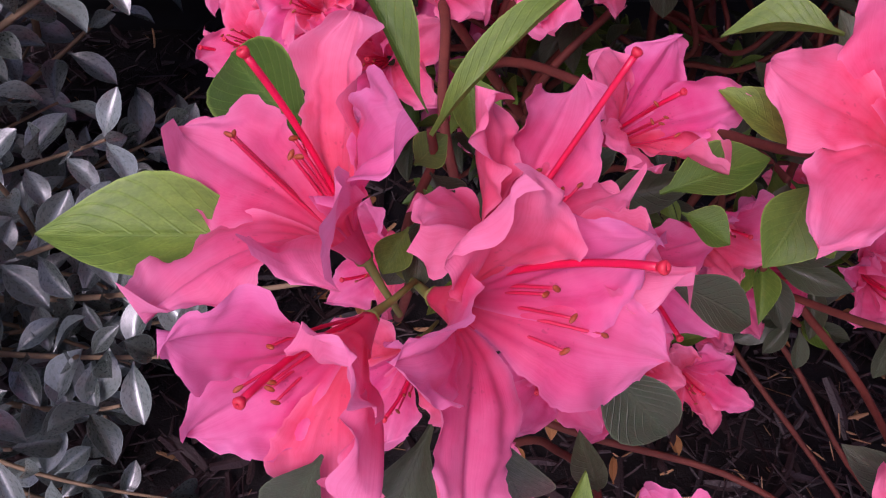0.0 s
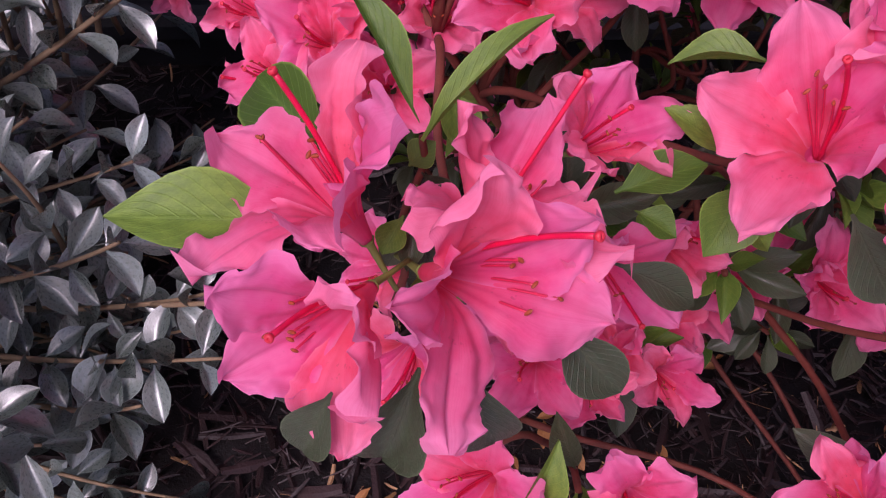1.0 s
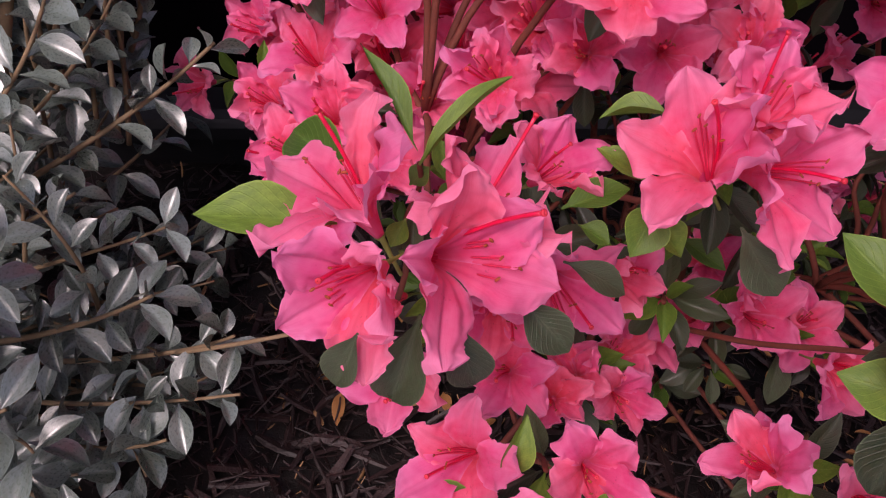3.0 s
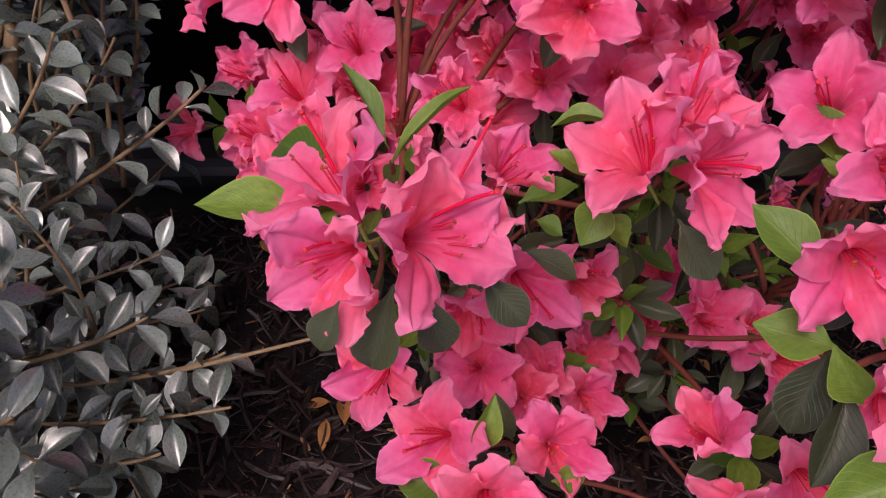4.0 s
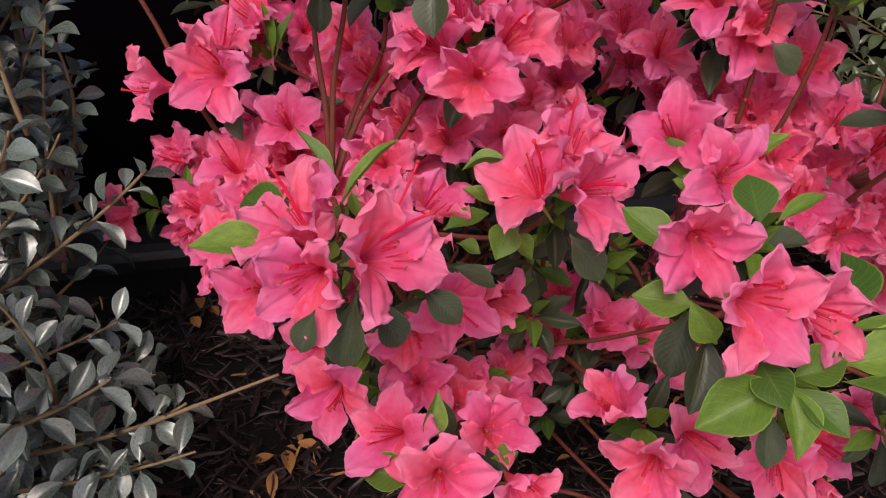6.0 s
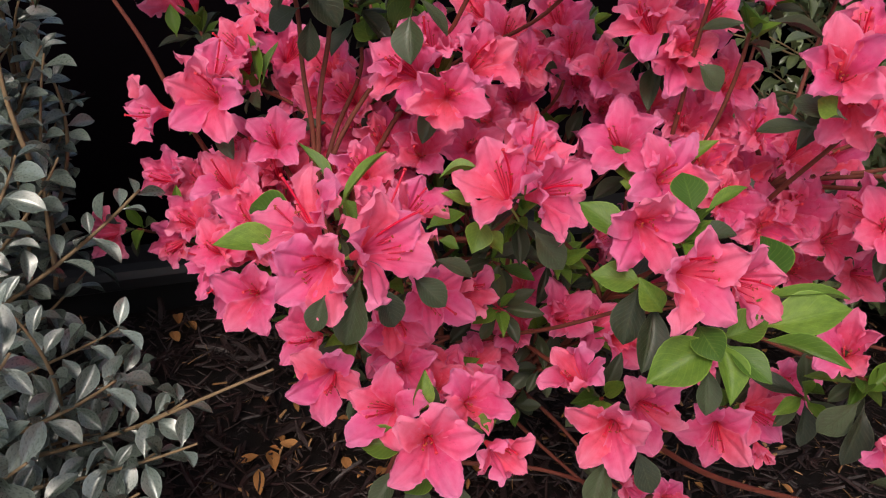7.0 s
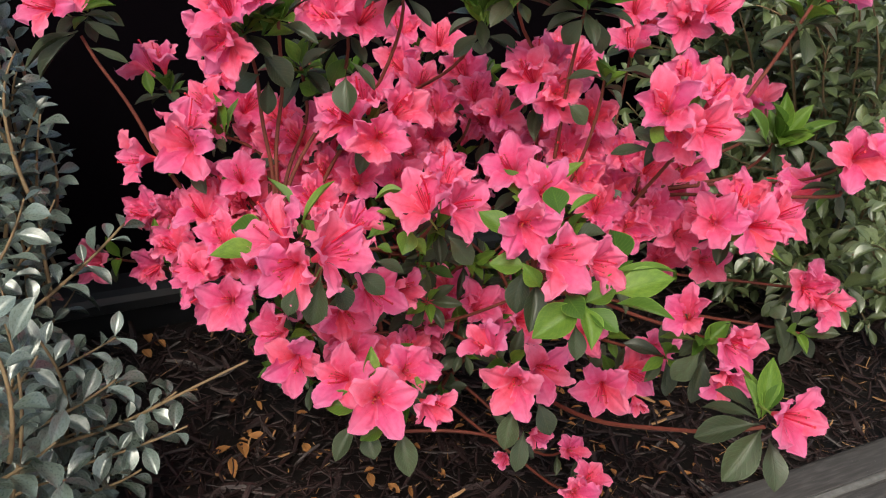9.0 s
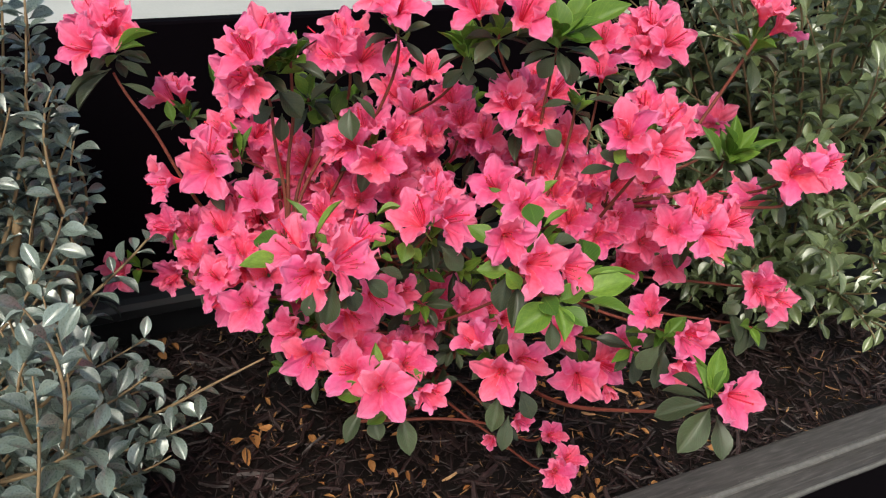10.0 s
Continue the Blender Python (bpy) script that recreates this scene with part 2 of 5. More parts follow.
def petal_mesh(rng, open_to, fine, width=0.0125, curl=0.0, ruffle=1.0, long=1.0, roll=0.0):
    """One lobe with its fifth of the throat, spreading along x. roll turns its margins in (plus) or out (minus)."""
    rows, cols = {0: (15, 11), 1: (32, 21), 2: (46, 31)}[int(fine)]
    line = centre_line(open_to, 61, lobe=LOBE * long, curl=curl)
    ph = [rng.uniform(0, 6.28) for _ in range(8)]
    side, bow = rng.uniform(-1, 1), rng.uniform(-0.12, 0.12)
    verts, uvs = [], []
    s0 = 0.1
    for i in range(rows):
        q = i / (rows - 1)
        s = s0 + (1 - s0) * (1 - (1 - q) ** 1.25)
        f = s * 60
        i0 = min(59, int(f))
        r = line[i0][0] + (line[i0 + 1][0] - line[i0][0]) * (f - i0)
        z = line[i0][1] + (line[i0 + 1][1] - line[i0][1]) * (f - i0)
        j0, j1 = max(0, i0 - 1), min(60, i0 + 2)
        tr, tz = line[j1][0] - line[j0][0], line[j1][1] - line[j0][1]
        ln = math.hypot(tr, tz)
        nr, nz = -tz / ln, tr / ln
        full = r * math.tan(radians(38))
        x = max(0.0, (s - 0.36) / 0.64)
        blade = width * max(0.0, 1 - x) ** 0.78 * (0.68 + 2.0 * x)
        w = min(full, blade) if x > 0 else full
        crimp = [x * (0.09 * math.sin(15 * q + ph[0] + e) + 0.20 * noise.noise((q * 20, ph[1] + e, 0.0)) + 0.14 * noise.noise((q * 55, ph[1] + e, 4.0))) for e in (0.0, 2.7)]
        for j in range(cols):
            u = 2 * j / (cols - 1) - 1
            y = u * w * (1 + crimp[0 if u > 0 else 1]) + bow * width * x * x
            th = max(-0.8, min(0.8, y / max(r, 0.003)))
            edge = abs(u) ** 2.4 * min(1, 1.6 * x)
            lift = ruffle * edge * (0.0042 * math.sin(8 * q + 2.2 * side * u + ph[2] + (1.3 if u > 0 else 0)) + 0.0017 * math.sin(27 * q + 4 * u + ph[3]))
            lift += ruffle * 0.0026 * x * math.sin(2.3 * u + ph[4]) * math.sin(3.2 * q + ph[5])
            lift += roll * w * u * u * min(1, 1.5 * x)
            lift -= (0.0027 * math.exp(-abs(u) * 7.0) - 0.0008 * math.exp(-((abs(u) - 0.42) * 6) ** 2) + 0.0006 * math.exp(-((abs(u) - 0.68) * 9) ** 2)) * min(1, 2.5 * x) * (1 - 0.55 * x)
            lift += 0.00022 * math.sin(13 * u + ph[1] + 2 * q) * min(1.0, 3 * q)
            lift += 0.0011 * ruffle * x * noise.noise((y * 110 + ph[6], s * 5.0, ph[7])) + 0.0016 * ruffle * edge * noise.noise((u * 2, s * 17.0 + ph[6], ph[7]))
            rr = r + nr * lift
            verts.append((rr * math.cos(th), rr * math.sin(th), z + nz * lift))
            uvs.append((0.5 + 0.5 * u, s))
    return shape("petal", verts, grid_faces(rows, cols), PINK, uvs)


def tube_mesh(fine):
    line = centre_line(70, 61)
    sides, rings = 20, 9
    verts, uvs = [], []
    for i in range(rings):
        s = 0.24 * max(0, i - 1) / (rings - 2)
        r, z = line[round(s * 60)]
        if i == 0:
            r, z = -0.0002, 0.0002
        for k in range(sides + 1):
            a = 2 * math.pi * k / sides
            rr = (r + 0.0003) * (1 + 0.06 * math.cos(5 * a))
            verts.append((rr * math.cos(a), rr * math.sin(a), z))
            uvs.append((k / sides, s))
    return shape("tube", verts, grid_faces(rings, sides + 1), PINK, uvs)


def calyx_mesh():
    """A flower stalk that widens into a small cup round the foot of the tube."""
    path = [Vector((0.003, 0, -0.016)), Vector((0.0015, 0, -0.008)), Vector((0, 0, -0.002)), Vector((0, 0, -0.0004))]
    v, f = tube_data(path, [0.0007, 0.0008, 0.0011, 0.0021], 8)
    return shape("calyx", v, f, CALYX)


def stamen_mesh(rng, length, angle, lean, bend, r0=0.00048, r1=0.00034, sides=6):
    d = Vector((math.cos(angle) * lean, math.sin(angle) * lean, 1)).normalized()
    out = Vector((-math.cos(angle), -math.sin(angle), 0.4))
    path = [Vector((math.cos(angle), math.sin(angle), 0)) * 0.0008 + d * (length * i / 13) + out * (bend * (i / 13) ** 2.2) for i in range(14)]
    return path, tube_data(path, [r0 + (r1 - r0) * i / 13 for i in range(14)], sides)


def anther_data(at, rng):
    verts, faces = [], []
    m = Euler((rng.uniform(0, 3), rng.uniform(0, 3), rng.uniform(0, 3))).to_matrix()
    rings, sides = 6, 7
    for i in range(rings):
        a = math.pi * (i + 0.3) / (rings - 0.4)
        for k in range(sides):
            q = 2 * math.pi * k / sides
            p = Vector((math.sin(a) * math.cos(q) * 0.00058, math.sin(a) * math.sin(q) * 0.0005 * (1 - 0.3 * math.cos(q) ** 2), math.cos(a) * 0.00115))
            verts.append(at + m @ p)
    for i in range(rings - 1):
        for k in range(sides):
            faces.append((i * sides + k, i * sides + (k + 1) % sides, (i + 1) * sides + (k + 1) % sides, (i + 1) * sides + k))
    faces += [tuple(range(sides)), tuple((rings - 1) * sides + k for k in range(sides))]
    return verts, faces


def flower_kind(seed, open_to, fine=False, inner=0, ruffle=1.0, spread=9, stamens=5, lobes=None, style_at=100, thread_at=None, lean=0.3, style_long=0.041):
    """Meshes of one kind of flower: tube, petals with their turns, stamens and pistil. Its mouth looks along z.
    lobes, where given: turn, opening, half width, curl, length and roll of each petal."""
    rng = random.Random(seed)
    petals = []
    if lobes is None:
        lobes = [(72 * k + rng.uniform(-9, 9), open_to + 1.5 * rng.uniform(-spread, spread), rng.uniform(0.0106, 0.0130), rng.uniform(-20, 45), rng.uniform(0.95, 1.18), rng.uniform(-0.4, 0.4)) for k in range(5)]
    for k, (turn, opening, half, curl, long, roll) in enumerate(lobes):
        me = petal_mesh(rng, opening, fine, half, curl, ruffle, long, roll)
        petals.append((me, Matrix.Rotation(radians(turn), 4, "Z") @ Matrix.Translation((0, 0, 0.0005 * (k % 2)))))
    for k in range(inner):
        me = petal_mesh(rng, open_to * rng.uniform(0.4, 0.75), fine, rng.uniform(0.008, 0.0105), rng.uniform(-25, 35), ruffle * 1.5, rng.uniform(0.7, 0.92), rng.uniform(-0.3, 0.6))
        petals.append((me, Matrix.Rotation(radians(36 + 360 * k / inner + rng.uniform(-14, 14)), 4, "Z") @ Matrix.Translation((0, 0, 0.001))))
    threads = []
    if thread_at is None:
        thread_at = style_at + rng.choice((-40, 40))
    for k in range(stamens):
        angle = radians(thread_at + 17 * (k - 2) + rng.uniform(-8, 8))
        path, data = stamen_mesh(rng, rng.uniform(0.022, 0.034), angle, lean * rng.uniform(0.8, 1.5), rng.uniform(0.001, 0.004))
        threads.append((shape("stamen", *data, FILAMENT), shape("anther", *anther_data(path[-1], rng), ANTHER)))
    path, data = stamen_mesh(rng, style_long, radians(style_at), lean * 1.1, rng.uniform(0.005, 0.009), 0.00055, 0.00075, 8)
    end, ahead = path[-1], (path[-1] - path[-2]).normalized()
    v, f = tube_data([end + ahead * d for d in (-0.0008, 0.0, 0.0006, 0.0010, 0.0007)], [0.0007, 0.0011, 0.0012, 0.0008, 0.0003], 9)
    return {"tube": tube_mesh(fine), "petals": petals, "threads": threads, "style": shape("pistil", *data, STYLE), "stigma": shape("stigma", v, f, STIGMA), "calyx": calyx_mesh()}


KINDS = {
    "hero_a": flower_kind(11, 58, 2, ruffle=0.9, style_at=114, thread_at=196, lean=0.44, style_long=0.0416, lobes=[
        (154, 45, 0.0132, 5, 1.10, -0.1), (220, 64, 0.0128, 0, 1.04, 0.0), (288, 61, 0.0136, 0, 1.08, 0.1), (0, 27, 0.0150, 0, 1.04, 0.25), (64, 42, 0.0128, 20, 1.08, 0.45)]),
    "hero_b": flower_kind(12, 58, 2, ruffle=0.9, style_at=37, thread_at=342, lean=0.50, style_long=0.048, lobes=[
        (83, 45, 0.0132, 15, 1.09, 0.15), (8, 50, 0.0138, 5, 1.0, 0.0), (315, 61, 0.0134, 5, 1.10, -0.05), (220, 73, 0.0122, 0, 1.13, -0.15), (153, 48, 0.0108, 50, 1.05, 0.3)]),
    "hero_c": flower_kind(13, 58, 2, ruffle=1.0, style_at=175, thread_at=212, lean=0.37, style_long=0.0437, lobes=[
        (243, 61, 0.0138, 0, 1.10, 0.0), (152, 50, 0.0108, 0, 1.13, 0.15), (84, 44, 0.0118, 50, 1.04, 0.35), (319, 73, 0.0112, 5, 1.14, 0.1), (30, 62, 0.0118, 50, 1.06, 0.4)]),
    "hero_d": flower_kind(14, 58, 2, ruffle=1.2, style_at=313, thread_at=290, lean=0.39, style_long=0.0546, lobes=[
        (42, 21, 0.0090, 0, 1.01, 0.3), (329, 45, 0.0122, 40, 1.12, 0.3), (284, 70, 0.0112, 30, 0.92, 0.2), (217, 61, 0.0118, 0, 1.19, 0.0), (114, 69, 0.0112, 20, 1.14, 0.2)]),
    "star_e": flower_kind(61, 58, True, ruffle=1.0, style_at=81, thread_at=110, lean=0.40, style_long=0.043, lobes=[
        (207, 56, 0.0122, 0, 1.04, 0.05), (140, 55, 0.0128, 0, 1.09, 0.1), (75, 48, 0.0124, 10, 1.01, 0.2), (18, 47, 0.0130, 5, 1.12, 0.15), (287, 70, 0.0128, 0, 1.14, -0.1)]),
    "star_f": flower_kind(62, 58, True, ruffle=1.0, style_at=100, thread_at=20, lean=0.28, style_long=0.0425, lobes=[
        (105, 52, 0.0124, 10, 1.06, 0.2), (27, 55, 0.0132, 0, 1.13, 0.0), (305, 66, 0.0126, 0, 1.03, -0.1), (243, 58, 0.0124, 0, 1.08, 0.1), (174, 50, 0.0120, 10, 1.08, 0.25)]),
    "star_g": flower_kind(63, 58, True, ruffle=1.3, inner=1, style_at=85, thread_at=60, lean=0.38, style_long=0.046, lobes=[
        (133, 36, 0.0118, 0, 1.04, 0.3), (63, 47, 0.0128, 20, 1.05, 0.1), (353, 58, 0.0128, 20, 1.06, 0.1), (277, 60, 0.0126, 20, 1.07, 0.0), (205, 60, 0.0122, 10, 1.08, 0.1)]),
    "star_h": flower_kind(64, 58, True, ruffle=1.0, style_at=70, thread_at=110, lean=0.30, style_long=0.030, lobes=[
        (158, 58, 0.0126, 0, 1.08, 0.05), (84, 49, 0.0132, 0, 1.07, 0.15), (17, 52, 0.0128, 20, 1.07, 0.25), (299, 61, 0.0120, 40, 1.05, 0.3), (226, 60, 0.0126, 0, 1.06, 0.0)]),
    "star_i": flower_kind(65, 58, True, ruffle=0.9, style_at=106, thread_at=30, lean=0.50, style_long=0.043, lobes=[
        (94, 44, 0.0136, 10, 1.07, 0.15), (20, 55, 0.0138, 0, 1.05, 0.0), (305, 62, 0.0136, 0, 1.08, -0.05), (235, 62, 0.0112, 0, 1.08, 0.2), (166, 39, 0.0124, 20, 1.08, 0.3)]),
    "star_j": flower_kind(66, 62, True, ruffle=0.7, style_at=90, lean=0.3, style_long=0.034, lobes=[
        (78, 59, 0.0128, 0, 1.06, 0.0), (18, 65, 0.0128, 0, 1.06, 0.0), (297, 66, 0.0126, 0, 1.09, 0.0), (217, 68, 0.0128, 0, 1.10, 0.0), (138, 57, 0.0122, 0, 1.06, 0.1)]),
    "star_k": flower_kind(67, 60, True, ruffle=0.9, style_at=100, lean=0.3, style_long=0.034, lobes=[
        (159, 65, 0.0128, 0, 1.12, 0.0), (81, 45, 0.0128, 10, 1.06, 0.1), (28, 56, 0.0128, 10, 1.05, 0.1), (310, 57, 0.0126, 10, 1.12, 0.1), (247, 63, 0.0124, 10, 1.01, 0.0)]),
    "star_l": flower_kind(68, 60, True, ruffle=0.9, style_at=82, lean=0.5, style_long=0.046, lobes=[
        (104, 48, 0.0130, 0, 1.11, 0.1), (23, 57, 0.0132, 0, 1.06, 0.0), (308, 72, 0.0128, 0, 1.14, -0.1), (230, 59, 0.0128, 0, 1.05, 0.0), (163, 54, 0.0124, 10, 1.04, 0.1)]),
    "open_a": flower_kind(21, 66, True, ruffle=0.9, style_at=95), "open_b": flower_kind(22, 62, True, ruffle=1.0, style_at=60), "open_c": flower_kind(23, 58, True, inner=1, ruffle=1.0, spread=12, style_at=120),
    "open_d": flower_kind(24, 62, True, ruffle=1.1, spread=12, style_at=80), "open_e": flower_kind(25, 70, True, inner=1, ruffle=1.0, spread=12, style_at=40),
    "funnel_a": flower_kind(31, 46, True, ruffle=1.0), "funnel_b": flower_kind(32, 36, True, ruffle=1.1),
    "full_a": flower_kind(41, 62, True, inner=3, ruffle=1.0, stamens=4), "full_b": flower_kind(42, 54, True, inner=2, ruffle=1.1, stamens=4),
    "bud": flower_kind(51, 16, ruffle=0.8, spread=5, stamens=0),
}

azalea = thing("azalea_shrub", "azalea in full bloom with ruffled pink flowers, rooted in dark mulch", "shrub", at=(0.2, 0.33, 0))
ROOT = Vector((0.2, 0.33, 0.0))
AZ_INV = Matrix.Translation(-ROOT)


def flower(x, y, z, axis, spin, size, kind):
    """A flower whose mouth is centred at x, y, z and looks along axis; size is its width."""
    k = KINDS[kind]
    if kind[:4] not in ("hero", "star"):
        size = min(size, 0.054 + 0.25 * max(0.0, size - 0.054))
    s = size / 0.058
    m = frame_of(axis).to_4x4() @ Matrix.Rotation(radians(spin), 4, "Z") @ Matrix.Diagonal((s, s, s, 1))
    a = Vector(axis).normalized()
    m = Matrix.Translation(Vector((x, y, z)) - a * (0.016 * s)) @ m
    top = under("flower", k["tube"], azalea, AZ_INV @ m)
    for me, turn in k["petals"]:
        under("petal", me, top, turn)
    for st, an in k["threads"]:
        under("stamen", st, top)
        under("anther", an, top, None, "brown anther")
    under("pistil", k["style"], top)
    under("stigma", k["stigma"], top)
    under("calyx", k["calyx"], top)
    return Vector((x, y, z)) - a * (0.028 * s)


# ---- leaves ----
def leaf_mesh(name, rng, material, widest, blunt, droop, fold, rows=11, cols=7):
    """A leaf one long and one wide, from its foot at the origin along y."""
    verts, uvs = [], []
    ph = [rng.uniform(0, 6.28) for _ in range(3)]
    stalk = 0.06
    for i in range(rows):
        q = i / (rows - 1)
        if q < stalk:
            w = 0.03
        else:
            t = (q - stalk) / (1 - stalk)
            a = t ** (math.log(0.5) / math.log(widest))
            w = 0.5 * max(0.0, math.sin(math.pi * a)) ** blunt + 0.012
        for j in range(cols):
            u = 2 * j / (cols - 1) - 1
            z = -droop * q * q + fold * abs(u) * w * 1.6 + 0.018 * math.sin(9 * q + ph[0]) * u * u + 0.012 * math.sin(5 * q + ph[1]) * u
            verts.append((u * w + 0.03 * math.sin(2.5 * q + ph[2]) * q, q, z))
            uvs.append((0.5 + 0.5 * u, q))
    return verts, grid_faces(rows, cols), uvs, material


def leaf_set(name, seed, material, widest, blunt, count=4, droop=0.12, fold=0.22, rows=11, cols=7):
    rng = random.Random(seed)
    data = [leaf_mesh(name, rng, material, widest + rng.uniform(-0.04, 0.04), blunt, droop + rng.uniform(-0.08, 0.12), fold + rng.uniform(-0.12, 0.12), rows, cols) for _ in range(count)]
    return [(shape(name, v, f, mat, uv), v, f, uv) for v, f, uv, mat in data]


LEAVES = {
    "young": leaf_set("leaf", 1, YOUNG, 0.50, 1.05, 5, 0.14, 0.25),
    "mature": leaf_set("leaf", 2, MATURE, 0.58, 0.80, 6, 0.24, 0.2),
    "grey": leaf_set("leaf", 3, GREY_SHEEN, 0.57, 0.72, 6, 0.14, 0.2, 11, 7),
    "box": leaf_set("leaf", 3, BOX, 0.56, 0.76, 5, 0.10, 0.2, 8, 5),
}


def leaf_pose(foot, tip, normal, width):
    y = Vector(tip) - Vector(foot)
    n = Vector(normal)
    z = (n - y * (n.dot(y) / y.length_squared)).normalized()
    x = y.normalized().cross(z)
    m = Matrix((x * width, y, z * y.length)).transposed().to_4x4()
    return Matrix.Translation(foot) @ m


def grow(shrub, inv, poses, near, limit=300, label=""):
    """Leaves of a shrub: those nearest to a place one by one, the rest joined."""
    poses = sorted(poses, key=lambda p: (p[1].translation - Vector(near)).length)
    for kind, m, k in poses[:limit]:
        me = LEAVES[kind][k % len(LEAVES[kind])][0]
        under("leaf", me, shrub, inv @ m)
    rest = poses[limit:]
    for kind in {p[0] for p in rest}:
        V, F, U, base = [], [], [], 0
        for kd, m, k in rest:
            if kd != kind:
                continue
            _, v, f, uv = LEAVES[kind][k % len(LEAVES[kind])]
            a = np.asarray(v) @ np.array(m.to_3x3()).T + np.array(m.translation) - np.array(shrub.location)
            V.append(a)
            F += [tuple(i + base for i in q) for q in f]
            U += uv
            base += len(v)
        me = shape("leaves", np.concatenate(V).tolist(), F, LEAVES[kind][0][0].materials[0], U)
        tagged(under("leaves", me, shrub), kind="stuff")


az_leaves = []
az_rng = random.Random(5)


def leaf(kind, foot, tip, normal, width):
    width *= 0.88 if kind == "mature" else 0.94
    az_leaves.append((kind, leaf_pose(foot, tip, normal, width), az_rng.randrange(9)))


def branch(points, r0, r1, n=14, sides=7):
    path = bezier(points, n)
    wob = az_rng.uniform(0, 6)
    path = [p + Vector((math.sin(9 * i / n + wob), math.cos(7 * i / n + wob), 0)) * 0.0025 * math.sin(math.pi * i / (n - 1)) for i, p in enumerate(path)]
    v, f = tube_data([p - ROOT for p in path], [r0 + (r1 - r0) * i / (n - 1) for i in range(n)], sides)
    under("branch", shape("branch", v, f, STEM), azalea)


FORKS = []
for k in range(13):
    a, reach = 2 * math.pi * k / 13 + 0.3, 0.10 + 0.05 * (k % 3)
    end = ROOT + Vector((math.cos(a) * reach * 1.25, math.sin(a) * reach, 0.13 + 0.06 * (k * 5 % 4)))
    start = ROOT + Vector((math.cos(a), math.sin(a), 0)) * 0.02 + Vector((0, 0, -0.01))
    ctrl = start.lerp(end, 0.35) + Vector((0, 0, 0.05))
    branch([start, ctrl, end], 0.0036, 0.0019)
    FORKS += bezier([start, ctrl, end], 9)[2:]


uses = [0] * len(FORKS)


def fork(tip):
    """The place on the limbs from which a shoot to this tip grows."""
    best = min(range(len(FORKS)), key=lambda i: 0.018 * uses[i] + cost(FORKS[i], tip))
    uses[best] += 1
    return FORKS[best]


def cost(p, tip):
    return ((p - tip).length + 0.6 * max(0.0, p.z - tip.z + 0.04) + abs((tip - p).length - 0.12) * 0.3)


def truss(x, y, z, toward, mature=5, young=2, size=0.03, stem=True, root=None, extra=0):
    """A shoot's tip: the branch that carries it and a whorl of leaves round it."""
    tip, d = Vector((x, y, z)), Vector(toward).normalized()
    fr = frame_of(d)
    if stem:
        foot = Vector(root) if root else fork(tip)
        c1 = foot + Vector((0.25 * (x - foot.x), 0.25 * (y - foot.y), 0.5 * max(0.02, z - foot.z)))
        branch([foot, c1, tip - d * 0.07 + Vector((0, 0, -0.02)), tip], 0.0020, 0.0014)
    a0 = az_rng.uniform(0, 6.28)
    for k in range(extra // 2 + extra % 2):
        a = a0 + 2.2 * k
        w = (d * 0.45 + fr @ Vector((math.cos(a), math.sin(a), 0)) * 0.9 + Vector((0, 0.25, 0.35))).normalized()
        flower(*(tip + w * 0.034), w, az_rng.uniform(0, 72), az_rng.uniform(0.046, 0.054), az_rng.choice(("open_a", "open_b", "star_j", "star_k", "star_l", "funnel_a")))
    if mature >= 3:
        young += 2
    for k in range(mature + young):
        fresh = k >= mature
        a = a0 + k * 2.4
        out = az_rng.uniform(0.9, 1.5) if not fresh else az_rng.uniform(0.35, 0.9)
        w = fr @ Vector((math.cos(a) * math.sin(out), math.sin(a) * math.sin(out), math.cos(out)))
        if not fresh:
            w.z -= az_rng.uniform(0.0, 0.5)
            w.normalize()
        ln = size * az_rng.uniform(0.75, 1.15) * (1.08 if not fresh else 0.95)
        foot = tip - d * az_rng.uniform(0.0, 0.012) + w * 0.002
        n = d * 0.8 + Vector((0, 0, 0.6)) + Vector((az_rng.uniform(-0.3, 0.3), az_rng.uniform(-0.3, 0.3), 0))
        leaf("young" if fresh else "mature", foot, foot + w * ln, n, ln * az_rng.uniform(0.4, 0.5))


flower(-0.001, 0.0685, 0.3762, (-0.484, -0.835, 0.262), 0, 0.0512, "hero_a")
flower(0.0263, 0.0754, 0.3791, (0.496, -0.661, 0.563), 0, 0.0589, "hero_b")
flower(-0.0028, 0.0962, 0.3858, (-0.503, 0.119, 0.856), 0, 0.0571, "hero_c")
flower(0.0352, 0.0998, 0.374, (0.335, 0.072, 0.939), 0, 0.0559, "hero_d")
flower(0.068, 0.131, 0.369, (0.401, -0.360, 0.843), 45, 0.042, "funnel_a")
truss(0.031, 0.112, 0.354, (-0.065, -0.472, 0.879), 0, 0, .03)

leaf("young", (-0.008, 0.097, 0.375), (-0.051, 0.095, 0.384), (-0.195, -0.268, 0.944), 0.0205)
leaf("young", (-0.003, 0.123, 0.372), (-0.025, 0.152, 0.377), (-0.308, -0.483, 0.820), 0.0210)
leaf("young", (0.018, 0.113, 0.391), (0.002, 0.137, 0.417), (0.495, -0.548, 0.675), 0.0085)
leaf("young", (0.019, 0.112, 0.386), (0.044, 0.129, 0.414), (-0.582, -0.147, 0.800), 0.0085)
leaf("young", (0.016, 0.112, 0.378), (0.022, 0.114, 0.384), (-0.017, -0.462, 0.887), 0.0085)
branch([(0.014, 0.108, 0.329), (0.017, 0.107, 0.359), (0.018, 0.110, 0.379), (0.019, 0.114, 0.386)], 0.0012, 0.0009)
